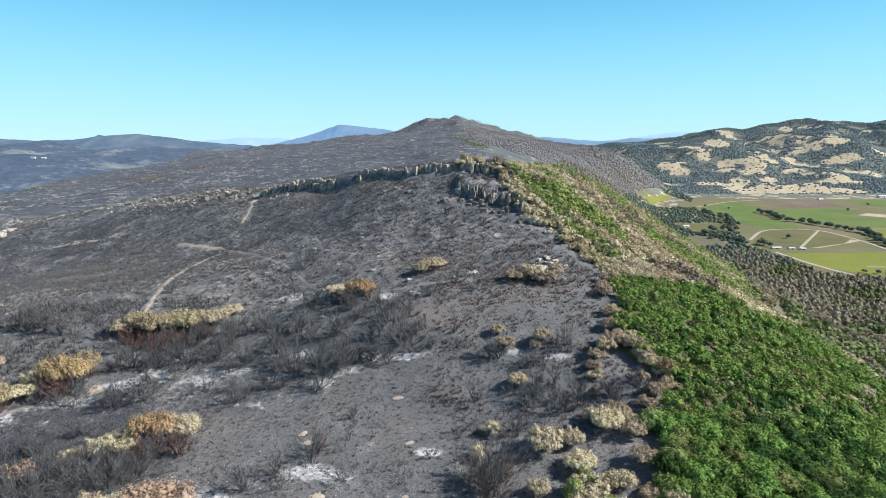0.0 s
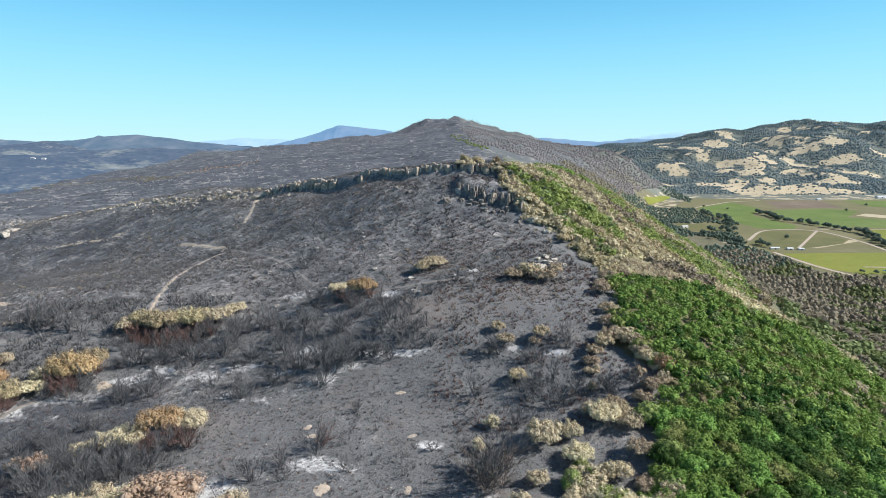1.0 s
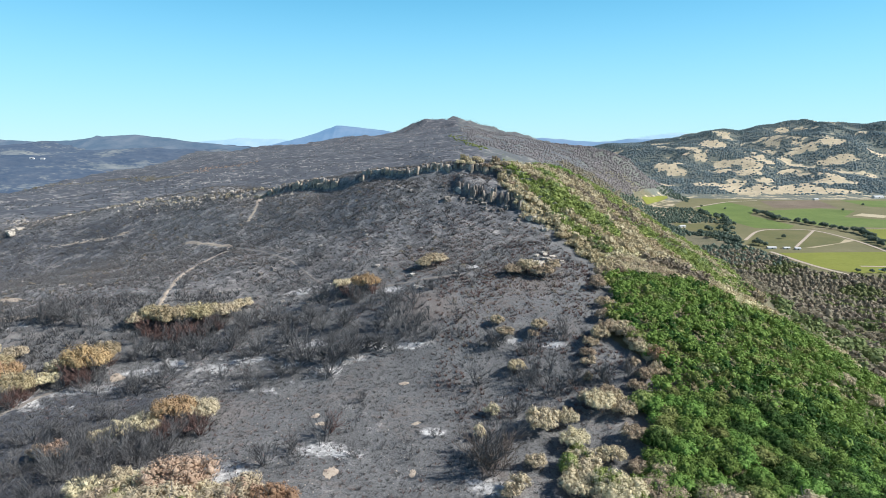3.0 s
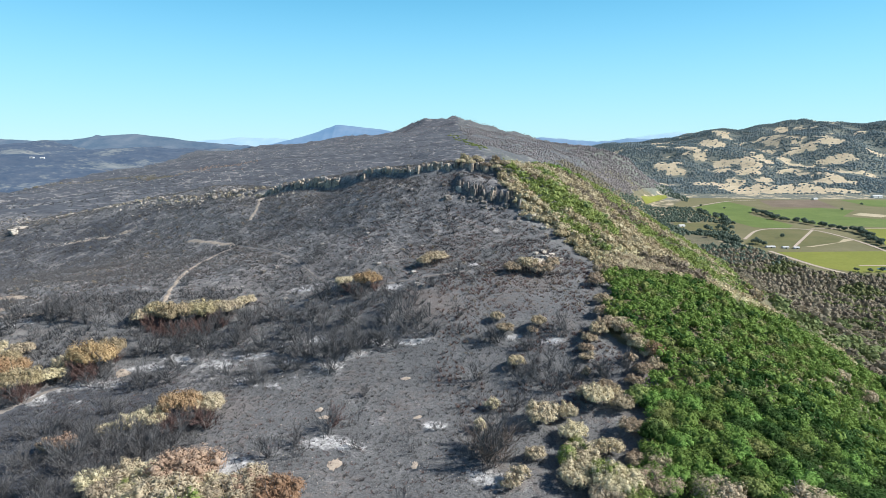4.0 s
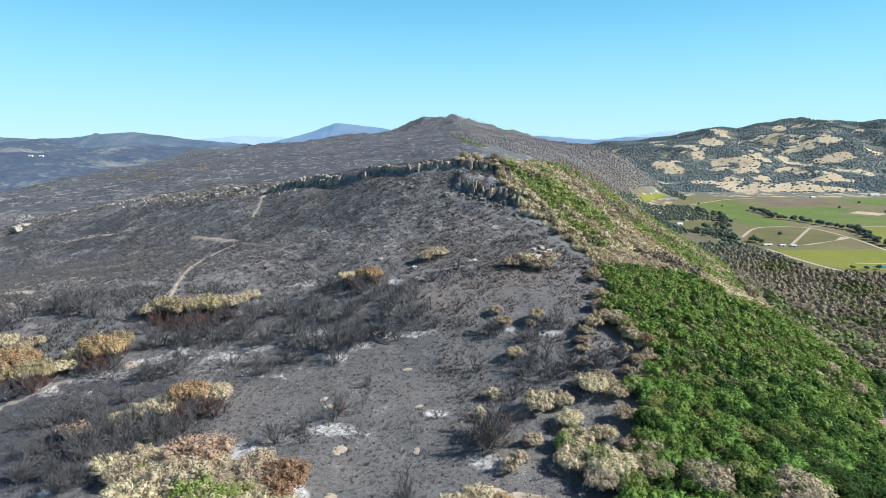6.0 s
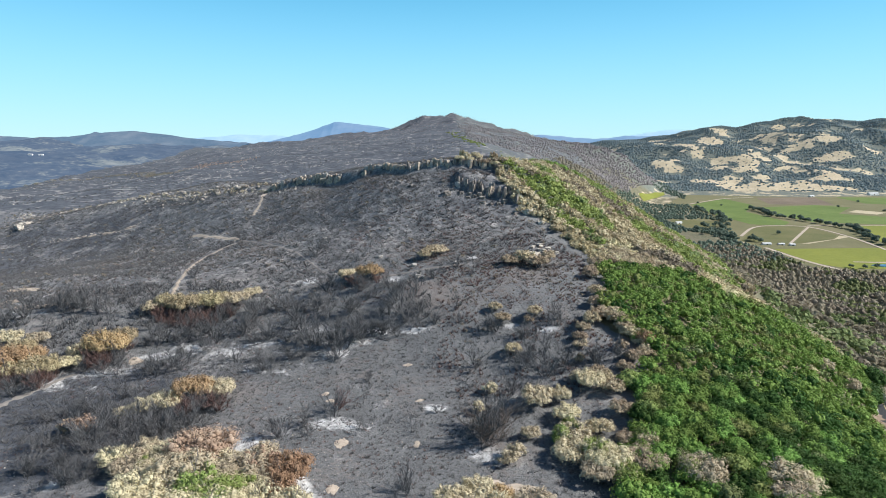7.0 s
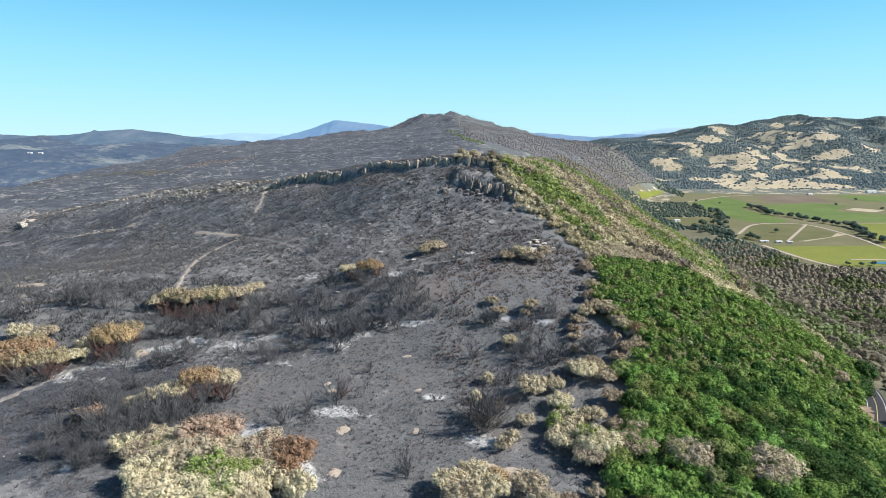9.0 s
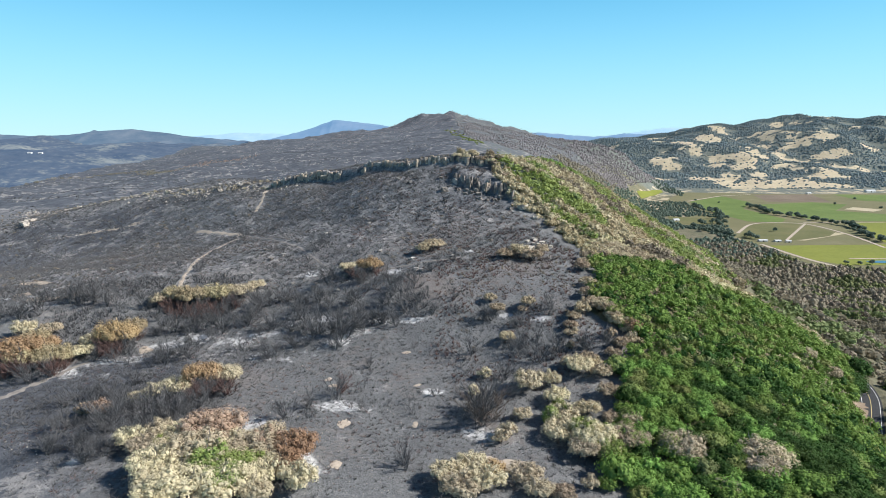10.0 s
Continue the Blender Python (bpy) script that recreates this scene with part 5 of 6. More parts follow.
ROAD_LINE = [(a, b) for a, b, c in ROAD]
road = strip("road", ROAD_LINE, 8.4, ASPHALT, "two-lane asphalt road with painted lines", 0.10, 0, 3, category="road")
strip("edge_line", ROAD_LINE, 0.2, LINE_WHITE, "white edge line", 0.16, 0, 3, shift=-3.2, parent=road)
strip("edge_line", ROAD_LINE, 0.2, LINE_WHITE, "white edge line", 0.16, 0, 3, shift=3.2, parent=road)
strip("centre_line", ROAD_LINE, 0.26, LINE_YELLOW, "pale yellow centre line", 0.16, 0, 3, parent=road)


strip("cut_bank", [(150, 181), (157, 191), (166, 204), (173, 214), (181, 228)], 5, CUT_EARTH, "bare earth bank cut beside the road", 0.3, 0.3, 1.5, category="bank")
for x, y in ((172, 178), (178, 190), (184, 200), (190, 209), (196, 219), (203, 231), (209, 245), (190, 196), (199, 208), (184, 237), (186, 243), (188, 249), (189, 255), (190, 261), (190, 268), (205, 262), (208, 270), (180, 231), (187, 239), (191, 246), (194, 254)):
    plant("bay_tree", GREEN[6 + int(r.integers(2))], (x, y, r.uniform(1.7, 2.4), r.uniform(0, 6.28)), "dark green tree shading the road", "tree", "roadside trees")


# ---------------------------------------------------------------- the upper slope: scorched scrub with green streaks
def upper(x, y):
    return (x > burn_edge(y) + 1) & (road_at(x, y)[0] > 8) & (y > 196) & (y < 470) & (x < 195) & (land(x, y) > -27) & ~on_green(x, y)


ux, uy = spread(r, 20, 195, 196, 470, 3.1, upper)
streak = np.abs((uy - 311) - (ux - 26) * -1.75) < 9 + 6 * rough(ux, uy, 20, 2, 73)
green = (streak & (ux > 22) & (ux < 66)) | (rough(ux, uy, 34, 3, 75) > 0.3) | ((ux - 66 > (uy - 430) * -0.55) & (rough(ux, uy, 20, 2, 77) > 0.0) & (uy > 330))
green = green & ~((ux > 78) & (uy < 310) & (r.random(len(ux)) < 0.8))
kind = np.where(green, np.where(r.random(len(ux)) < 0.22, 0, 1), np.where(rough(ux, uy, 22, 3, 79) > 0.1, 3, np.where(r.random(len(ux)) < 0.82, 2, 3)))
kind = np.where(~green & (rough(ux, uy, 26, 3, 74, 0.65) > 0.24), 4, kind)
near = np.argsort(np.hypot(ux - 75, uy - 225))
single = near[:50]
for i in single:
    k = int(kind[i])
    if k < 2:
        plant("bay_tree", GREEN[(0, 4)[k]], (ux[i], uy[i], r.uniform(0.6, 1.0), r.uniform(0, 6.28)), "low bushy tree with dense green leaves on the slope", "tree", "green trees on the slope")
    else:
        dead_tree(("pale", "brown", "rose")[k - 2], ux[i], uy[i], r.uniform(3.2, 5.6))
for x, y, w in ((48, 297, 4.6), (42, 298, 5.0), (36, 299, 4.6), (30, 299, 5.2), (24, 299, 4.8), (18, 301, 4.4), (12, 302, 4.0), (28, 305, 5.0), (38, 304, 5.2), (46, 304, 5.0), (53, 306, 4.8), (60, 318, 5.0), (8, 300, 5.6), (13, 299, 5.4), (16, 304, 5.8), (20, 297, 5.2), (25, 296, 5.4), (28, 293, 5.0), (25, 300, 5.6), (33, 292, 5.2), (27, 285, 4.8), (30, 278, 4.6), (32, 270, 4.4), (10, 306, 5.4)):
    dead_tree(("pale", "brown", "ochre")[int(r.integers(3))], x, y, w)
for x, y in ((66, 380), (70, 386), (74, 392), (78, 398), (82, 404), (86, 398), (90, 404), (84, 390), (92, 412), (98, 408), (104, 404), (76, 384)):
    plant("bay_tree", GREEN[int(r.integers(5))], (x, y, r.uniform(1.3, 1.8), r.uniform(0, 6.28)), "bushy green tree on the crest of the spur", "tree", "green trees on the slope")
rest = near[50:]
SMALL = []
for i in range(5):
    rr = np.random.default_rng(320 + i)
    v, f = leaf_cloud(rr, crown_lobes(rr, 2.4, 3.0, 5), 78, 0.31, wild=0.32, broad=0.8, core=0.42)
    SMALL.append((v, f))
for k, mat, label in ((0, LEAF_GREY, "grey-green trees among scorched scrub on the upper slope"), (1, LEAF_FRESH, "yellow-green bushes on the upper slope"), (2, LEAF_STRAW, "straw-coloured scorched scrub on the upper slope"), (3, LEAF_OCHRE, "dull ochre scorched scrub on the upper slope"), (4, LEAF_SCORCH, "dark brown burnt scrub on the upper slope")):
    pick = rest[kind[rest] == k]
    low, high = pick[uy[pick] < 245], pick[uy[pick] >= 245]
    stuff_of("woodland" if k < 1 else "scrub", SMALL, ux[low], uy[low], 0.5, 1.5, mat, label, "scrub", 0.2)
    stuff_of("woodland" if k < 1 else "scrub", SMALL, ux[high], uy[high], 0.7, 1.8, mat, label + " towards its crest", "scrub", 0.3)

# ---- scorched and green woods below the ridge
LUMP = []
for i in range(8):
    rr = np.random.default_rng(340 + i)
    LUMP.append(leaf_cloud(rr, crown_lobes(rr, 3.2, 4.6, 5), 52, 0.66, core=0.4, wild=0.35, broad=0.8))
FAR_LUMP = [dome(np.random.default_rng(350 + i), 5, 2.4, 3.7, 9, 0.8) for i in range(8)]
FAR_DOME = [dome(np.random.default_rng(370 + i), 5, 3.3, 3.1) for i in range(8)]


def lower_woods(x, y):
    return (road_at(x, y)[0] > 9) & ~on_green(x, y) & ~upper(x, y) & (x < 0.74 * y + 40) & (land(x, y) < -25) & (x > 120 + (y - 330) * 0.3) & (rough(x, y, 70, 3, 81) > -0.5) & (x < np.interp(y, [990, 1020], [740, 630]))


lx, ly = spread(r, 130, 740, 215, 1240, 9.5, lower_woods)
lk = np.where(rough(lx, ly, 60, 3, 83, 0.65) > 0.12, 1, np.where(r.random(len(lx)) < 0.22, 2, 0))
for k, mat, label in ((0, LEAF_WOODS, "grey-brown scorched woods below the ridge"), (1, LEAF_GREY, "grey-green woods below the ridge"), (2, LEAF_SCORCH, "withered brown trees below the ridge")):
    pick = lk == k
    close = pick & (ly < 620)
    stuff_of("woodland", LUMP, lx[close], ly[close], 1.0, 2.0, mat, label, "woodland", 0.5)
    away = pick & (ly >= 620)
    stuff_of("woodland", FAR_LUMP, lx[away], ly[away], 1.1, 2.2, mat, label + " near the fields", "woodland", 0.5)


def valley_side(x, y):
    z = land(x, y)
    open_land = ((x > 585) & (x < 725) & (y > 1480) & (y < 1640)) | ((x > 630) & (x < 840) & (y > 1980) & (y < 2340))
    return (z < 10) & (x > 200) & (x < np.interp(y, [960, 1300, 1600, 1800, 2000, 2300], [650, 625, 745, 750, 785, 900])) & ~open_land & (rough(x, y, 160, 3, 85) > -0.42)


vx, vy = spread(r, 200, 900, 1050, 2500, 13, valley_side)
vz = land(vx, vy)
ex, ey = spread(r, 380, 650, 1050, 1750, 12, lambda x, y: valley_side(x, y))
vx, vy = np.concatenate([vx, ex]), np.concatenate([vy, ey])
vz = land(vx, vy)
keep = ~((vy > 1900) & (vz > -95))
vx, vy, vz = vx[keep], vy[keep], vz[keep]
vk = np.where((vz > -85) & (rough(vx, vy, 120, 3, 87) > -0.25), 0, 1)
for k, mat, label in ((0, LEAF_WOODS, "grey-brown burnt woods on the valley side"), (1, LEAF_FAR, "dark green woods along the foot of the valley side")):
    pick = vk == k
    stuff_of("woodland", FAR_LUMP, vx[pick], vy[pick], 1.1, 2.2, mat, label, "woodland", 1.0)


def hill_woods(x, y):
    b, a, g, c = zones(x, y, land(x, y))
    return (x / y > 0.2) & (x / y < 0.76) & (g < 0.42 + 0.5 * rough(x, y, 45, 3, 89, 0.7)) & (land(x, y) > -128) & ~on_spur(x, y)


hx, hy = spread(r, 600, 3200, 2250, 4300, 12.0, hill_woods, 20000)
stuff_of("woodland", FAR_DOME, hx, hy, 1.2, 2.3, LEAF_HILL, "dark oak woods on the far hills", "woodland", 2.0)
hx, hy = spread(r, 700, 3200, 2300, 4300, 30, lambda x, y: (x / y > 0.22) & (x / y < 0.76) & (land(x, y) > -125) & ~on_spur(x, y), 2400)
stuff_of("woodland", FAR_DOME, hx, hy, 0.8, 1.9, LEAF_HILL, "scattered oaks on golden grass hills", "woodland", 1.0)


hx, hy = spread(r, -500, 620, 2250, 3100, 11, lambda x, y: (rough(x, y, 80, 4, 95) > -0.1) & (land(x, y) > 20), 4500)
stuff_of("scrub", FAR_DOME, hx, hy, 0.3, 0.7, LEAF_ASHEN, "grey scorched scrub on the summit", "scrub", 0.5)
shoulder = np.array(along([(9, 2055), (20, 1799), (31, 1554), (43, 1293), (54, 1151)], 4.0))
stuff_of("scrub", FAR_DOME, shoulder[:, 0] + 10 + np.abs(r.normal(size=len(shoulder))) * 12, shoulder[:, 1] + r.normal(size=len(shoulder)) * 20, 0.4, 0.9, LEAF_YELLOW, "yellow-green scrub on the shoulder of the ridge", "scrub", 0.3)
hx, hy = spread(r, 70, 640, 1300, 2700, 9.5, lambda x, y: (land(x, y) > -80) & (rough(x, y, 90, 3, 99) > -0.3), 7500)
kx, ky = spread(r, 480, 930, 1950, 2750, 8.5, lambda x, y: on_spur(x, y) & (land(x, y) > -100) & (rough(x, y, 70, 3, 98) > -0.45), 5500)
stuff_of("woodland", FAR_DOME, kx, ky, 0.9, 1.9, LEAF_ASHEN, "ashen burnt woods on the spur of the ridge", "woodland", 1.5)
stuff_of("woodland", FAR_DOME, hx, hy, 0.55, 1.25, LEAF_ASHEN, "grey-brown burnt woods on the ridge flank", "woodland", 0.8)
hx, hy = spread(r, -1000, 60, 1450, 2900, 17, lambda x, y: (rough(x, y, 90, 4, 97) > 0.0), 4200)
stuff_of("burnt_scrub", SPIKES_FAR, hx, hy, 0.7, 1.8, CHAR, "black burnt scrub on the far plateau", "scrub")


# ---------------------------------------------------------------- vineyards and farms in the valley
def field_material(name, a, b, c):
    m, nt, bs = material(name, 0.9)
    w = nt.nodes.new("ShaderNodeTexWave")
    w.inputs["Scale"].default_value, w.inputs["Distortion"].default_value = 0.12, 0.6
    g = nt.nodes.new("ShaderNodeNewGeometry")
    nt.links.new(g.outputs["Position"], w.inputs["Vector"])
    base = ramp(nt, grain(nt, 90, 5, 0.6), [(0.3, a), (0.5, b), (0.7, c)])
    col = mixed(nt, 0.25, base, ramp(nt, w.outputs["Fac"], [(0, a), (1, c)]))
    nt.links.new(mixed(nt, 0.3, col, ramp(nt, grain(nt, 6, 4), [(0.3, a), (0.7, c)])), bs.inputs["Base Color"])
    return m


VINE_GREEN = field_material("green_vines", (0.085, 0.13, 0.028), (0.12, 0.175, 0.04), (0.165, 0.215, 0.06))
VINE_YELLOW = field_material("yellowing_vines", (0.14, 0.165, 0.022), (0.195, 0.215, 0.033), (0.26, 0.265, 0.055))
VINE_OLIVE = field_material("olive_vines", (0.089, 0.104, 0.033), (0.133, 0.133, 0.052), (0.185, 0.163, 0.074))
FALLOW = field_material("fallow_soil", (0.11, 0.085, 0.06), (0.17, 0.13, 0.095), (0.25, 0.2, 0.14))
STRAW = field_material("mown_straw", (0.36, 0.3, 0.19), (0.46, 0.39, 0.26), (0.55, 0.48, 0.34))


def field(corners, mat, label, lift=0.35):
    bm = bmesh.new()
    bm.faces.new([bm.verts.new((x, y, 0)) for x, y in corners])
    bmesh.ops.triangulate(bm, faces=bm.faces[:])
    for _ in range(4):
        bmesh.ops.subdivide_edges(bm, edges=[e for e in bm.edges if e.calc_length() > 70], cuts=1)
        bmesh.ops.triangulate(bm, faces=bm.faces[:])
    for v in bm.verts:
        v.co.z = float(land(v.co.x, v.co.y)) + lift
    bmesh.ops.recalc_face_normals(bm, faces=bm.faces[:])
    me = bpy.data.meshes.new("vineyard")
    bm.to_mesh(me)
    bm.free()
    me.materials.append(mat)
    tagged(new("vineyard", me), label, "field", kind="structure")


PASTURE = field_material("dry_pasture", (0.118, 0.118, 0.052), (0.159, 0.152, 0.070), (0.222, 0.196, 0.111))
field([(640, 985), (640, 1300), (600, 1420), (560, 1560), (740, 1700), (700, 1960), (900, 2300), (1250, 2240), (1640, 2260), (1700, 1960), (1400, 1500), (1100, 1000)], PASTURE, "dry grassland of the valley floor", 0.1)
field([(659, 1212), (901, 1225), (980, 1120), (900, 1030), (765, 1027), (696, 1026), (662, 1074)], VINE_YELLOW, "vineyard turning yellow on the valley floor")
field([(766, 1511), (892, 1511), (725, 1271), (636, 1298)], VINE_OLIVE, "olive-green vineyard block")
field([(900, 1511), (891, 1381), (850, 1330), (733, 1271)], VINE_OLIVE, "olive-green vineyard block")
field([(893, 1376), (912, 1362), (765, 1271), (748, 1272), (850, 1326)], STRAW, "mown straw-coloured field")
field([(803, 1990), (982, 2165), (992, 1976), (886, 1802), (899, 1591), (853, 1530), (778, 1550), (766, 1801)], VINE_GREEN, "green vineyard on the valley floor")
field([(992, 1915), (1187, 1977), (1264, 1916), (1133, 1764), (1300, 1630), (1240, 1540), (1128, 1551), (962, 1591), (938, 1763)], VINE_GREEN, "green vineyard on the valley floor")
field([(1024, 1531), (1128, 1545), (1230, 1530), (1000, 1245), (914, 1245), (956, 1366)], VINE_YELLOW, "yellow-green vineyard beside a line of trees")
field([(1408, 2226), (1640, 2207), (1560, 1995), (1438, 1995), (1382, 2027)], VINE_GREEN, "green vineyard below the far hills")
field([(658, 2076), (830, 2330), (815, 2268), (648, 1990)], VINE_YELLOW, "small yellow vineyard at the foot of the ridge", 2.2)
field([(610, 1643), (723, 1590), (649, 1474), (575, 1529)], VINE_OLIVE, "olive-brown field beside woods")
field([(1112, 2205), (1331, 2226), (1256, 1985), (1055, 1995)], FALLOW, "dark fallow field")
field([(1290, 1790), (1240, 1850), (1180, 1800), (1230, 1745)], STRAW, "mown straw-coloured hillock")
for line, w in (([(667, 1365), (776, 1530), (909, 1531), (908, 1350), (875, 1188)], 7), ([(725, 1271), (903, 1512)], 6), ([(650, 1225), (655, 1069), (680, 990)], 9), ([(737, 1084), (870, 1074)], 7), ([(800, 2000), (990, 2180), (1110, 2215)], 8), ([(909, 1531), (1240, 1536)], 6)):
    strip("farm_road", line, w, DIRT, "pale farm road between vineyards", 0.6, 0.0, 25, category="road")

OAK = [tree_kind(700 + i, 6.5, 10.5, 1.5, 260, 0.9, LEAF_FAR, BARK, 9, 3, 0) for i in range(3)]
for line, gap, off in (([(926, 1856), (923, 1763), (907, 1667), (940, 1645), (955, 1570), (968, 1512), (988, 1460), (944, 1366), (922, 1299), (905, 1240)], 8, 7), ([(667, 1280), (640, 1330), (620, 1400)], 10, 12), ([(760, 1820), (770, 1700), (740, 1600), (660, 1480), (600, 1420)], 10, 18)):
    for x, y in along(line, gap):
        plant("oak_tree", OAK[int(r.integers(3))], (x + r.normal() * off * 0.6, y + r.normal() * off, r.uniform(0.8, 1.7), r.uniform(0, 6.28)), "dark green oak between vineyards", "tree", "valley oaks")
for x, y in ((690, 1360), (760, 1385), (1290, 1800), (1215, 1900), (880, 1950), (850, 1040), (700, 1035), (720, 1030), (745, 1033), (1380, 2060), (830, 2010)):
    plant("oak_tree", OAK[int(r.integers(3))], (x, y, r.uniform(0.7, 1.1), r.uniform(0, 6.28)), "dark green oak standing in a field", "tree", "valley oaks")

WALL_WHITE = plain_material("white_wall", (0.65, 0.63, 0.6), (0.8, 0.79, 0.76), 2.0, 0.8, 0.1, 0.02)
ROOF_GREY = plain_material("pale_metal_roof", (0.5, 0.5, 0.5), (0.68, 0.68, 0.67), 3.0, 0.5, 0.1, 0.02)
WATER, nt_, b_ = material("pond_water", 0.08)
b_.inputs["Base Color"].default_value = (0.03, 0.06, 0.09, 1)


def basin_height(x, y):
    return land(x, y) - 5 + 9 * ease(-x, 1280, 1420) + ease(-x, 1400, 1700) * np.maximum(0, rough(x, y, 520, 4, 45) * 60 + 10) * (1 - 0.8 * ease(y, 3200, 4200))


def barn(x, y, length, wide, tall, turn):
    top = new("farm_building")
    top.matrix_basis = Matrix.Translation((x, y, float(basin_height(x, y) if x < -1300 else land(x, y)))) @ Matrix.Rotation(turn, 4, "Z")
    l, w = length / 2, wide / 2
    v = [(-l, -w, -1), (l, -w, -1), (l, w, -1), (-l, w, -1), (-l, -w, tall), (l, -w, tall), (l, w, tall), (-l, w, tall), (-l, 0, tall * 1.5), (l, 0, tall * 1.5)]
    child("wall", mesh_from("wall", v, [(0, 1, 5, 4), (1, 2, 6, 9, 5), (2, 3, 7, 6), (3, 0, 4, 8, 7)], WALL_WHITE), top)
    o, h = 0.6, tall * 1.5
    v = [(-l - o, -w - o, tall - 0.3), (l + o, -w - o, tall - 0.3), (l + o, 0, h + 0.15), (-l - o, 0, h + 0.15), (-l - o, w + o, tall - 0.3), (l + o, w + o, tall - 0.3)]
    v += [(a, b, c - 0.2) for a, b, c in v]
    child("roof", mesh_from("roof", v, [(0, 1, 2, 3), (3, 2, 5, 4), (7, 6, 9, 8), (8, 9, 10, 11), (0, 6, 7, 1), (4, 5, 11, 10)], ROOF_GREY), top)
    v = [(-1.6, -w - 0.08, 0), (1.6, -w - 0.08, 0), (1.6, -w - 0.08, tall * 0.75), (-1.6, -w - 0.08, tall * 0.75)]
    child("door", mesh_from("door", v + [(a, b + 0.06, c) for a, b, c in v], [(0, 1, 2, 3), (0, 4, 5, 1), (1, 5, 6, 2), (2, 6, 7, 3), (3, 7, 4, 0)], BARK), top)
    tagged(top, "long white farm building with a pale roof", "building", "farm buildings")


for x, y, l, w, t, a in ((671, 1262, 18, 8, 3, 0.05), (699, 1257, 12, 8, 3, 0.0), (719, 1252, 10, 8, 3, -0.1), (1585, 2290, 40, 14, 6, 0.2), (600, 1560, 16, 9, 4, 0.3), (-1783, 2769, 18, 9, 4, 0.1), (-1733, 2763, 18, 9, 4, 0.1), (1330, 2240, 20, 10, 4, 0.4)):
    barn(x, y, l, w, t, a)
v = [(785 + 38 * math.cos(i * 0.524), 1052 + 12 * math.sin(i * 0.524), float(land(785, 1052)) + 0.9) for i in range(12)]
tagged(new("pond", mesh_from("pond", v + [(785, 1052, v[0][2])], [(i, (i + 1) % 12, 12) for i in range(12)], WATER)), "small blue farm pond", "water", kind="structure")


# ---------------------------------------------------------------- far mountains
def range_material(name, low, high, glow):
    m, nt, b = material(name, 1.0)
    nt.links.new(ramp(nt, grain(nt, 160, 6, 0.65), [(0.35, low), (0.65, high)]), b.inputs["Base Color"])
    # glow is the blue of distance haze, put in as emission
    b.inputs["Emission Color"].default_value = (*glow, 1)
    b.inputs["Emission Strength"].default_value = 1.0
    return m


def mountains(name, depth, outline, mat, label):
    """Outline: tangent of the bearing and of the height above the eye, left to right."""
    bear, high = np.array(outline).T
    t = np.linspace(bear[0], bear[-1], 240)
    h = 66 + depth * (np.interp(t, bear, high) + rough(t * 100, t * 0, 3, 4, int(depth) % 17) * 0.0022)
    rows = []
    for back, drop in ((-520, 1.0), (-300, 0.55), (-120, 0.2), (-40, 0.06), (0, 0.0), (60, 0.25), (100, 1.0)):
        y = np.full_like(t, depth + back)
        base = -90.0
        z = h - (h - base) * drop
        z = z + rough(t * depth, y, 220, 4, 3) * 40 * min(1, 4 * drop) * (drop < 1)
        rows.append(np.stack([t * depth, y, z], 1))
    v = np.stack(rows, 0).reshape(-1, 3)
    n = len(t)
    i = np.arange(6)[:, None] * n + np.arange(n - 1)[None, :]
    tagged(new(name, big_mesh(name, v, np.stack([i, i + 1, i + n + 1, i + n], -1).reshape(-1, 4), mat, True)), label, "mountains", kind="structure")


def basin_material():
    """Woods, pale fields and burnt scrub; the blue of distance haze is put in as emission."""
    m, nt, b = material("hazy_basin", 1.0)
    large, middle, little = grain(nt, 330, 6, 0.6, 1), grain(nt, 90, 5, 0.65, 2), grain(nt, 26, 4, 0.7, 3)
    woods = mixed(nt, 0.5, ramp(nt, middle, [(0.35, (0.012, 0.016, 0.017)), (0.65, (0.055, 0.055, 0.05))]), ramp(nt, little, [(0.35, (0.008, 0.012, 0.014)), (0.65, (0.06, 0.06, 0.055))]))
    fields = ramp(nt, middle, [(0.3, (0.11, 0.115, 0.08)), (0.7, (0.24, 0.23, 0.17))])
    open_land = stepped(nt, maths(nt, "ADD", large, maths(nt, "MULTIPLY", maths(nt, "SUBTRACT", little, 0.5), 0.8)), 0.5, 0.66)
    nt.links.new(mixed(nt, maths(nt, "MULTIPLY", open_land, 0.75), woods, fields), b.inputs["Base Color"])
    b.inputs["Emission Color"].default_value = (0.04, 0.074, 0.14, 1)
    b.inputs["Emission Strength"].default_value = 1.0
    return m


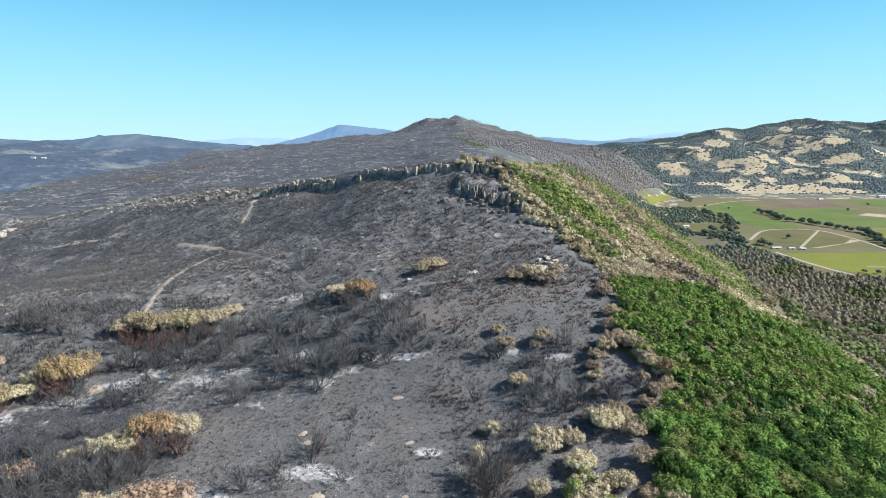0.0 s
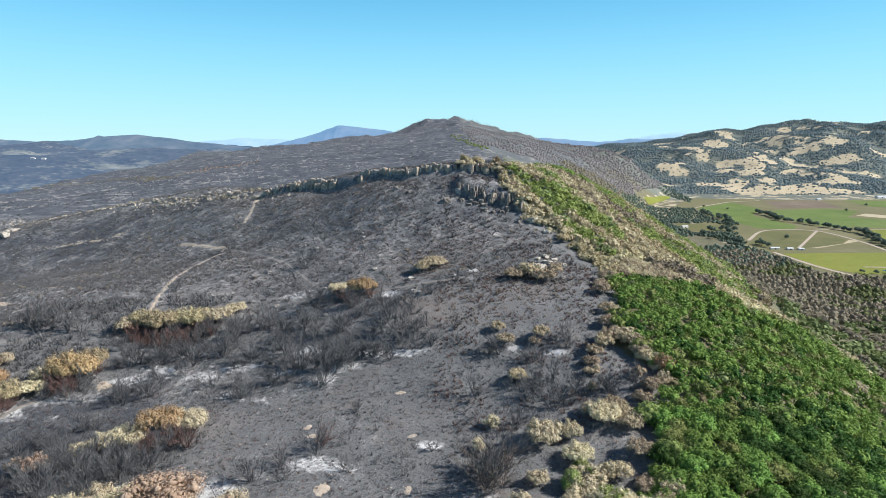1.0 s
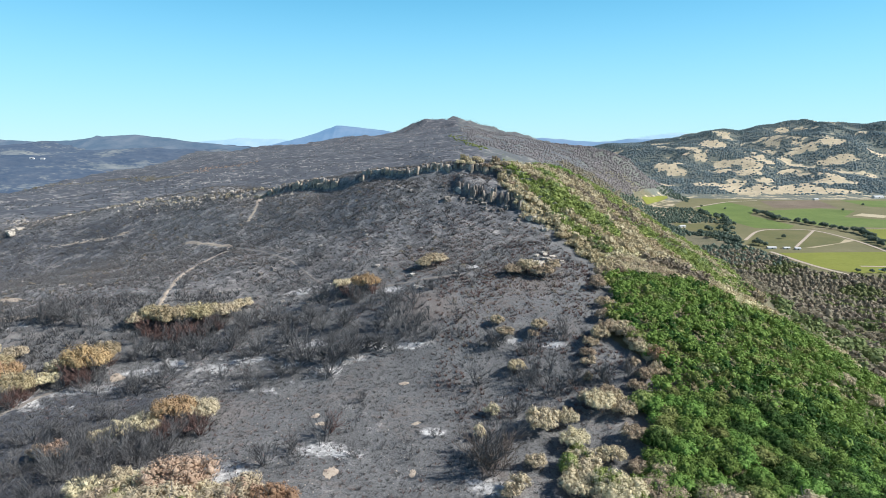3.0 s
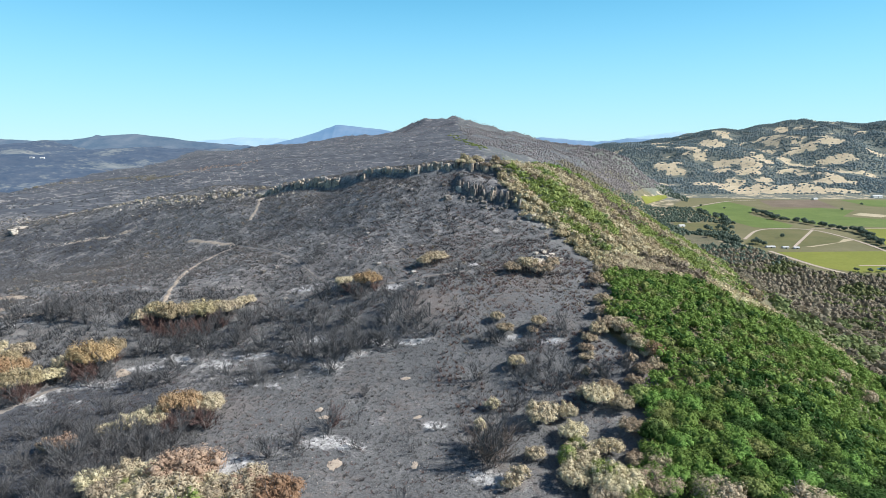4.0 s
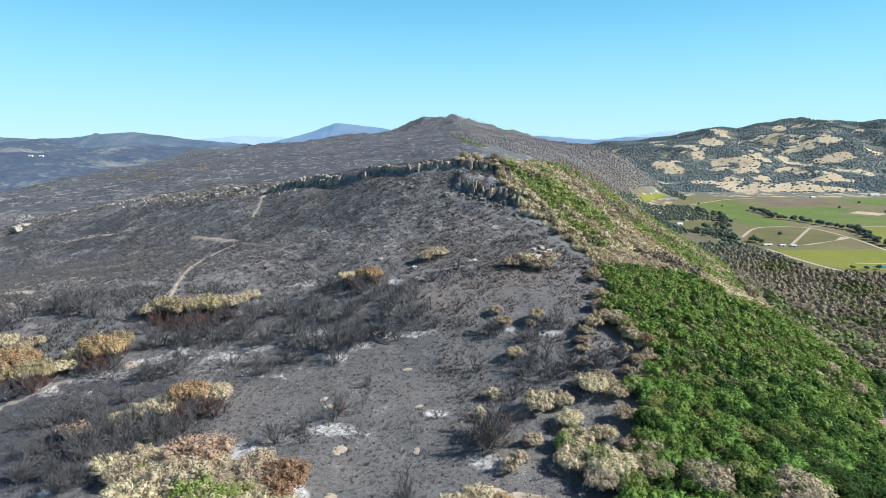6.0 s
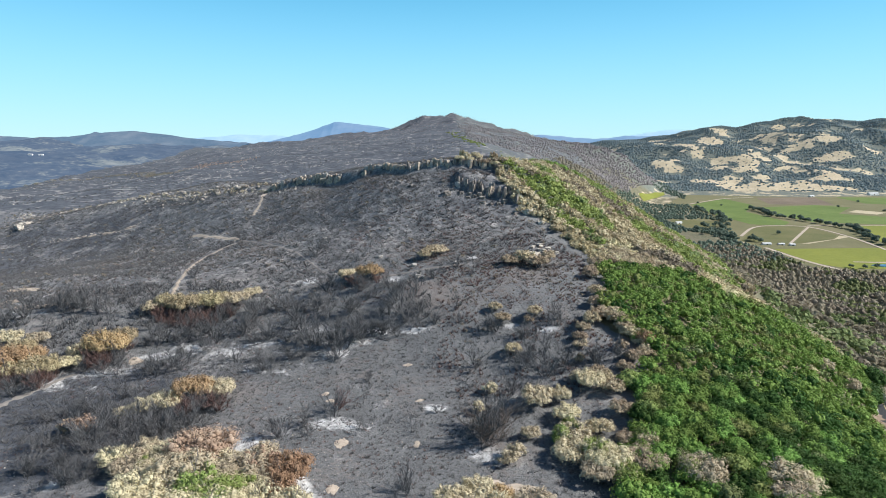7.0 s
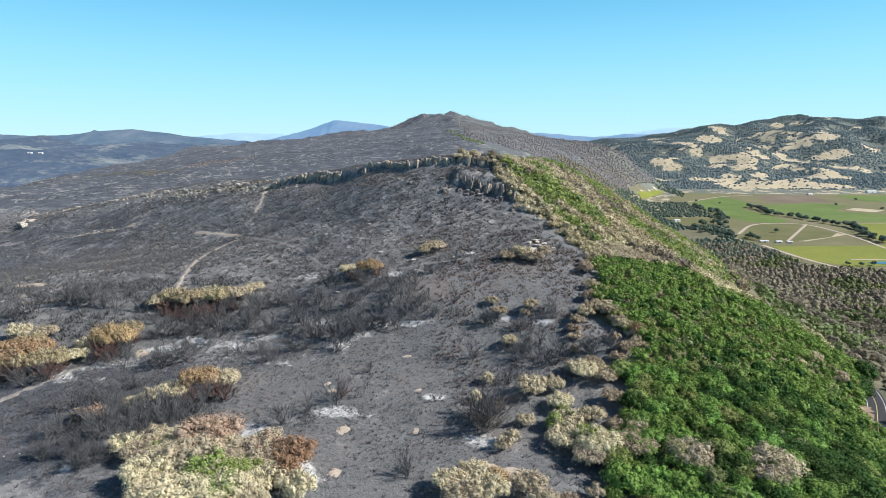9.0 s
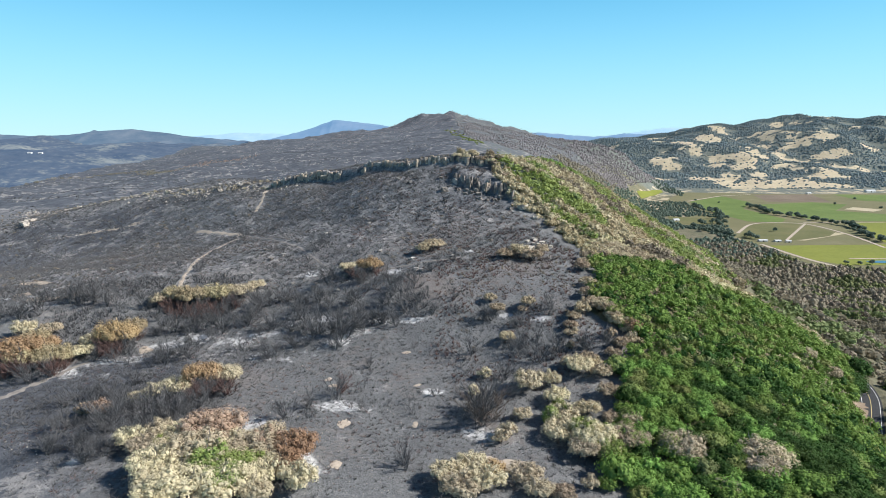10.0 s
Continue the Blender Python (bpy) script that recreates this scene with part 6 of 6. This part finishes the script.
def build_basin():
    """The wide basin west of the plateau, three kilometres off."""
    u, y = np.meshgrid(np.linspace(0, 1, 150), np.geomspace(2000, 4960, 130))
    x = -1270 + u * (-0.84 * y + 1270)
    z = basin_height(x, y)
    i = np.arange(129)[:, None] * 150 + np.arange(149)[None, :]
    quads = np.stack([i, i + 150, i + 151, i + 1], -1).reshape(-1, 4)
    tagged(new("backdrop", big_mesh("backdrop", np.stack([x, y, z], -1).reshape(-1, 3), quads, basin_material(), True)), "hazy blue basin of woods and pale fields beyond the plateau", "backdrop", kind="structure")


build_basin()
RANGE_NEAR = range_material("hazy_brown_range", (0.025, 0.03, 0.03), (0.1, 0.095, 0.085), (0.05, 0.105, 0.185))
RANGE_BLUE = range_material("hazy_blue_range", (0.05, 0.06, 0.07), (0.1, 0.1, 0.1), (0.09, 0.2, 0.36))
RANGE_PALE = range_material("pale_hazy_range", (0.08, 0.09, 0.1), (0.14, 0.14, 0.14), (0.22, 0.4, 0.56))
mountains("backdrop", 4300, [(-0.9, 0.004), (-0.73, 0.001), (-0.69, 0.003), (-0.64, 0.0), (-0.58, 0.002), (-0.545, 0.0075), (-0.538, 0.0105), (-0.53, 0.0085), (-0.48, 0.0105), (-0.45, 0.009), (-0.4, 0.001), (-0.36, -0.003), (-0.3, -0.008)], RANGE_NEAR, "flat-topped hazy brown range beyond the basin")
mountains("backdrop", 4820, [(-0.42, -0.003), (-0.35, 0.0025), (-0.31, 0.006), (-0.25, 0.004), (-0.22, 0.0)], RANGE_PALE, "pale blue range on the horizon")
mountains("backdrop", 4600, [(-0.27, -0.004), (-0.235, 0.003), (-0.2, 0.0125), (-0.165, 0.0258), (-0.13, 0.023), (-0.085, 0.0165), (-0.03, 0.006), (0.02, -0.004)], RANGE_BLUE, "hazy blue mountain behind the plateau")
mountains("backdrop", 4600, [(0.1, -0.002), (0.13, 0.003), (0.158, 0.0068), (0.195, 0.004), (0.245, 0.0008), (0.29, 0.006), (0.335, 0.005), (0.4, 0.004), (0.5, -0.002)], RANGE_BLUE, "hazy blue hills closing the valley")
mountains("backdrop", 4850, [(0.28, 0.002), (0.325, 0.0107), (0.362, 0.0143), (0.4, 0.0115), (0.46, 0.0117), (0.5, 0.008), (0.56, 0.002)], RANGE_PALE, "pale blue mountains on the horizon")
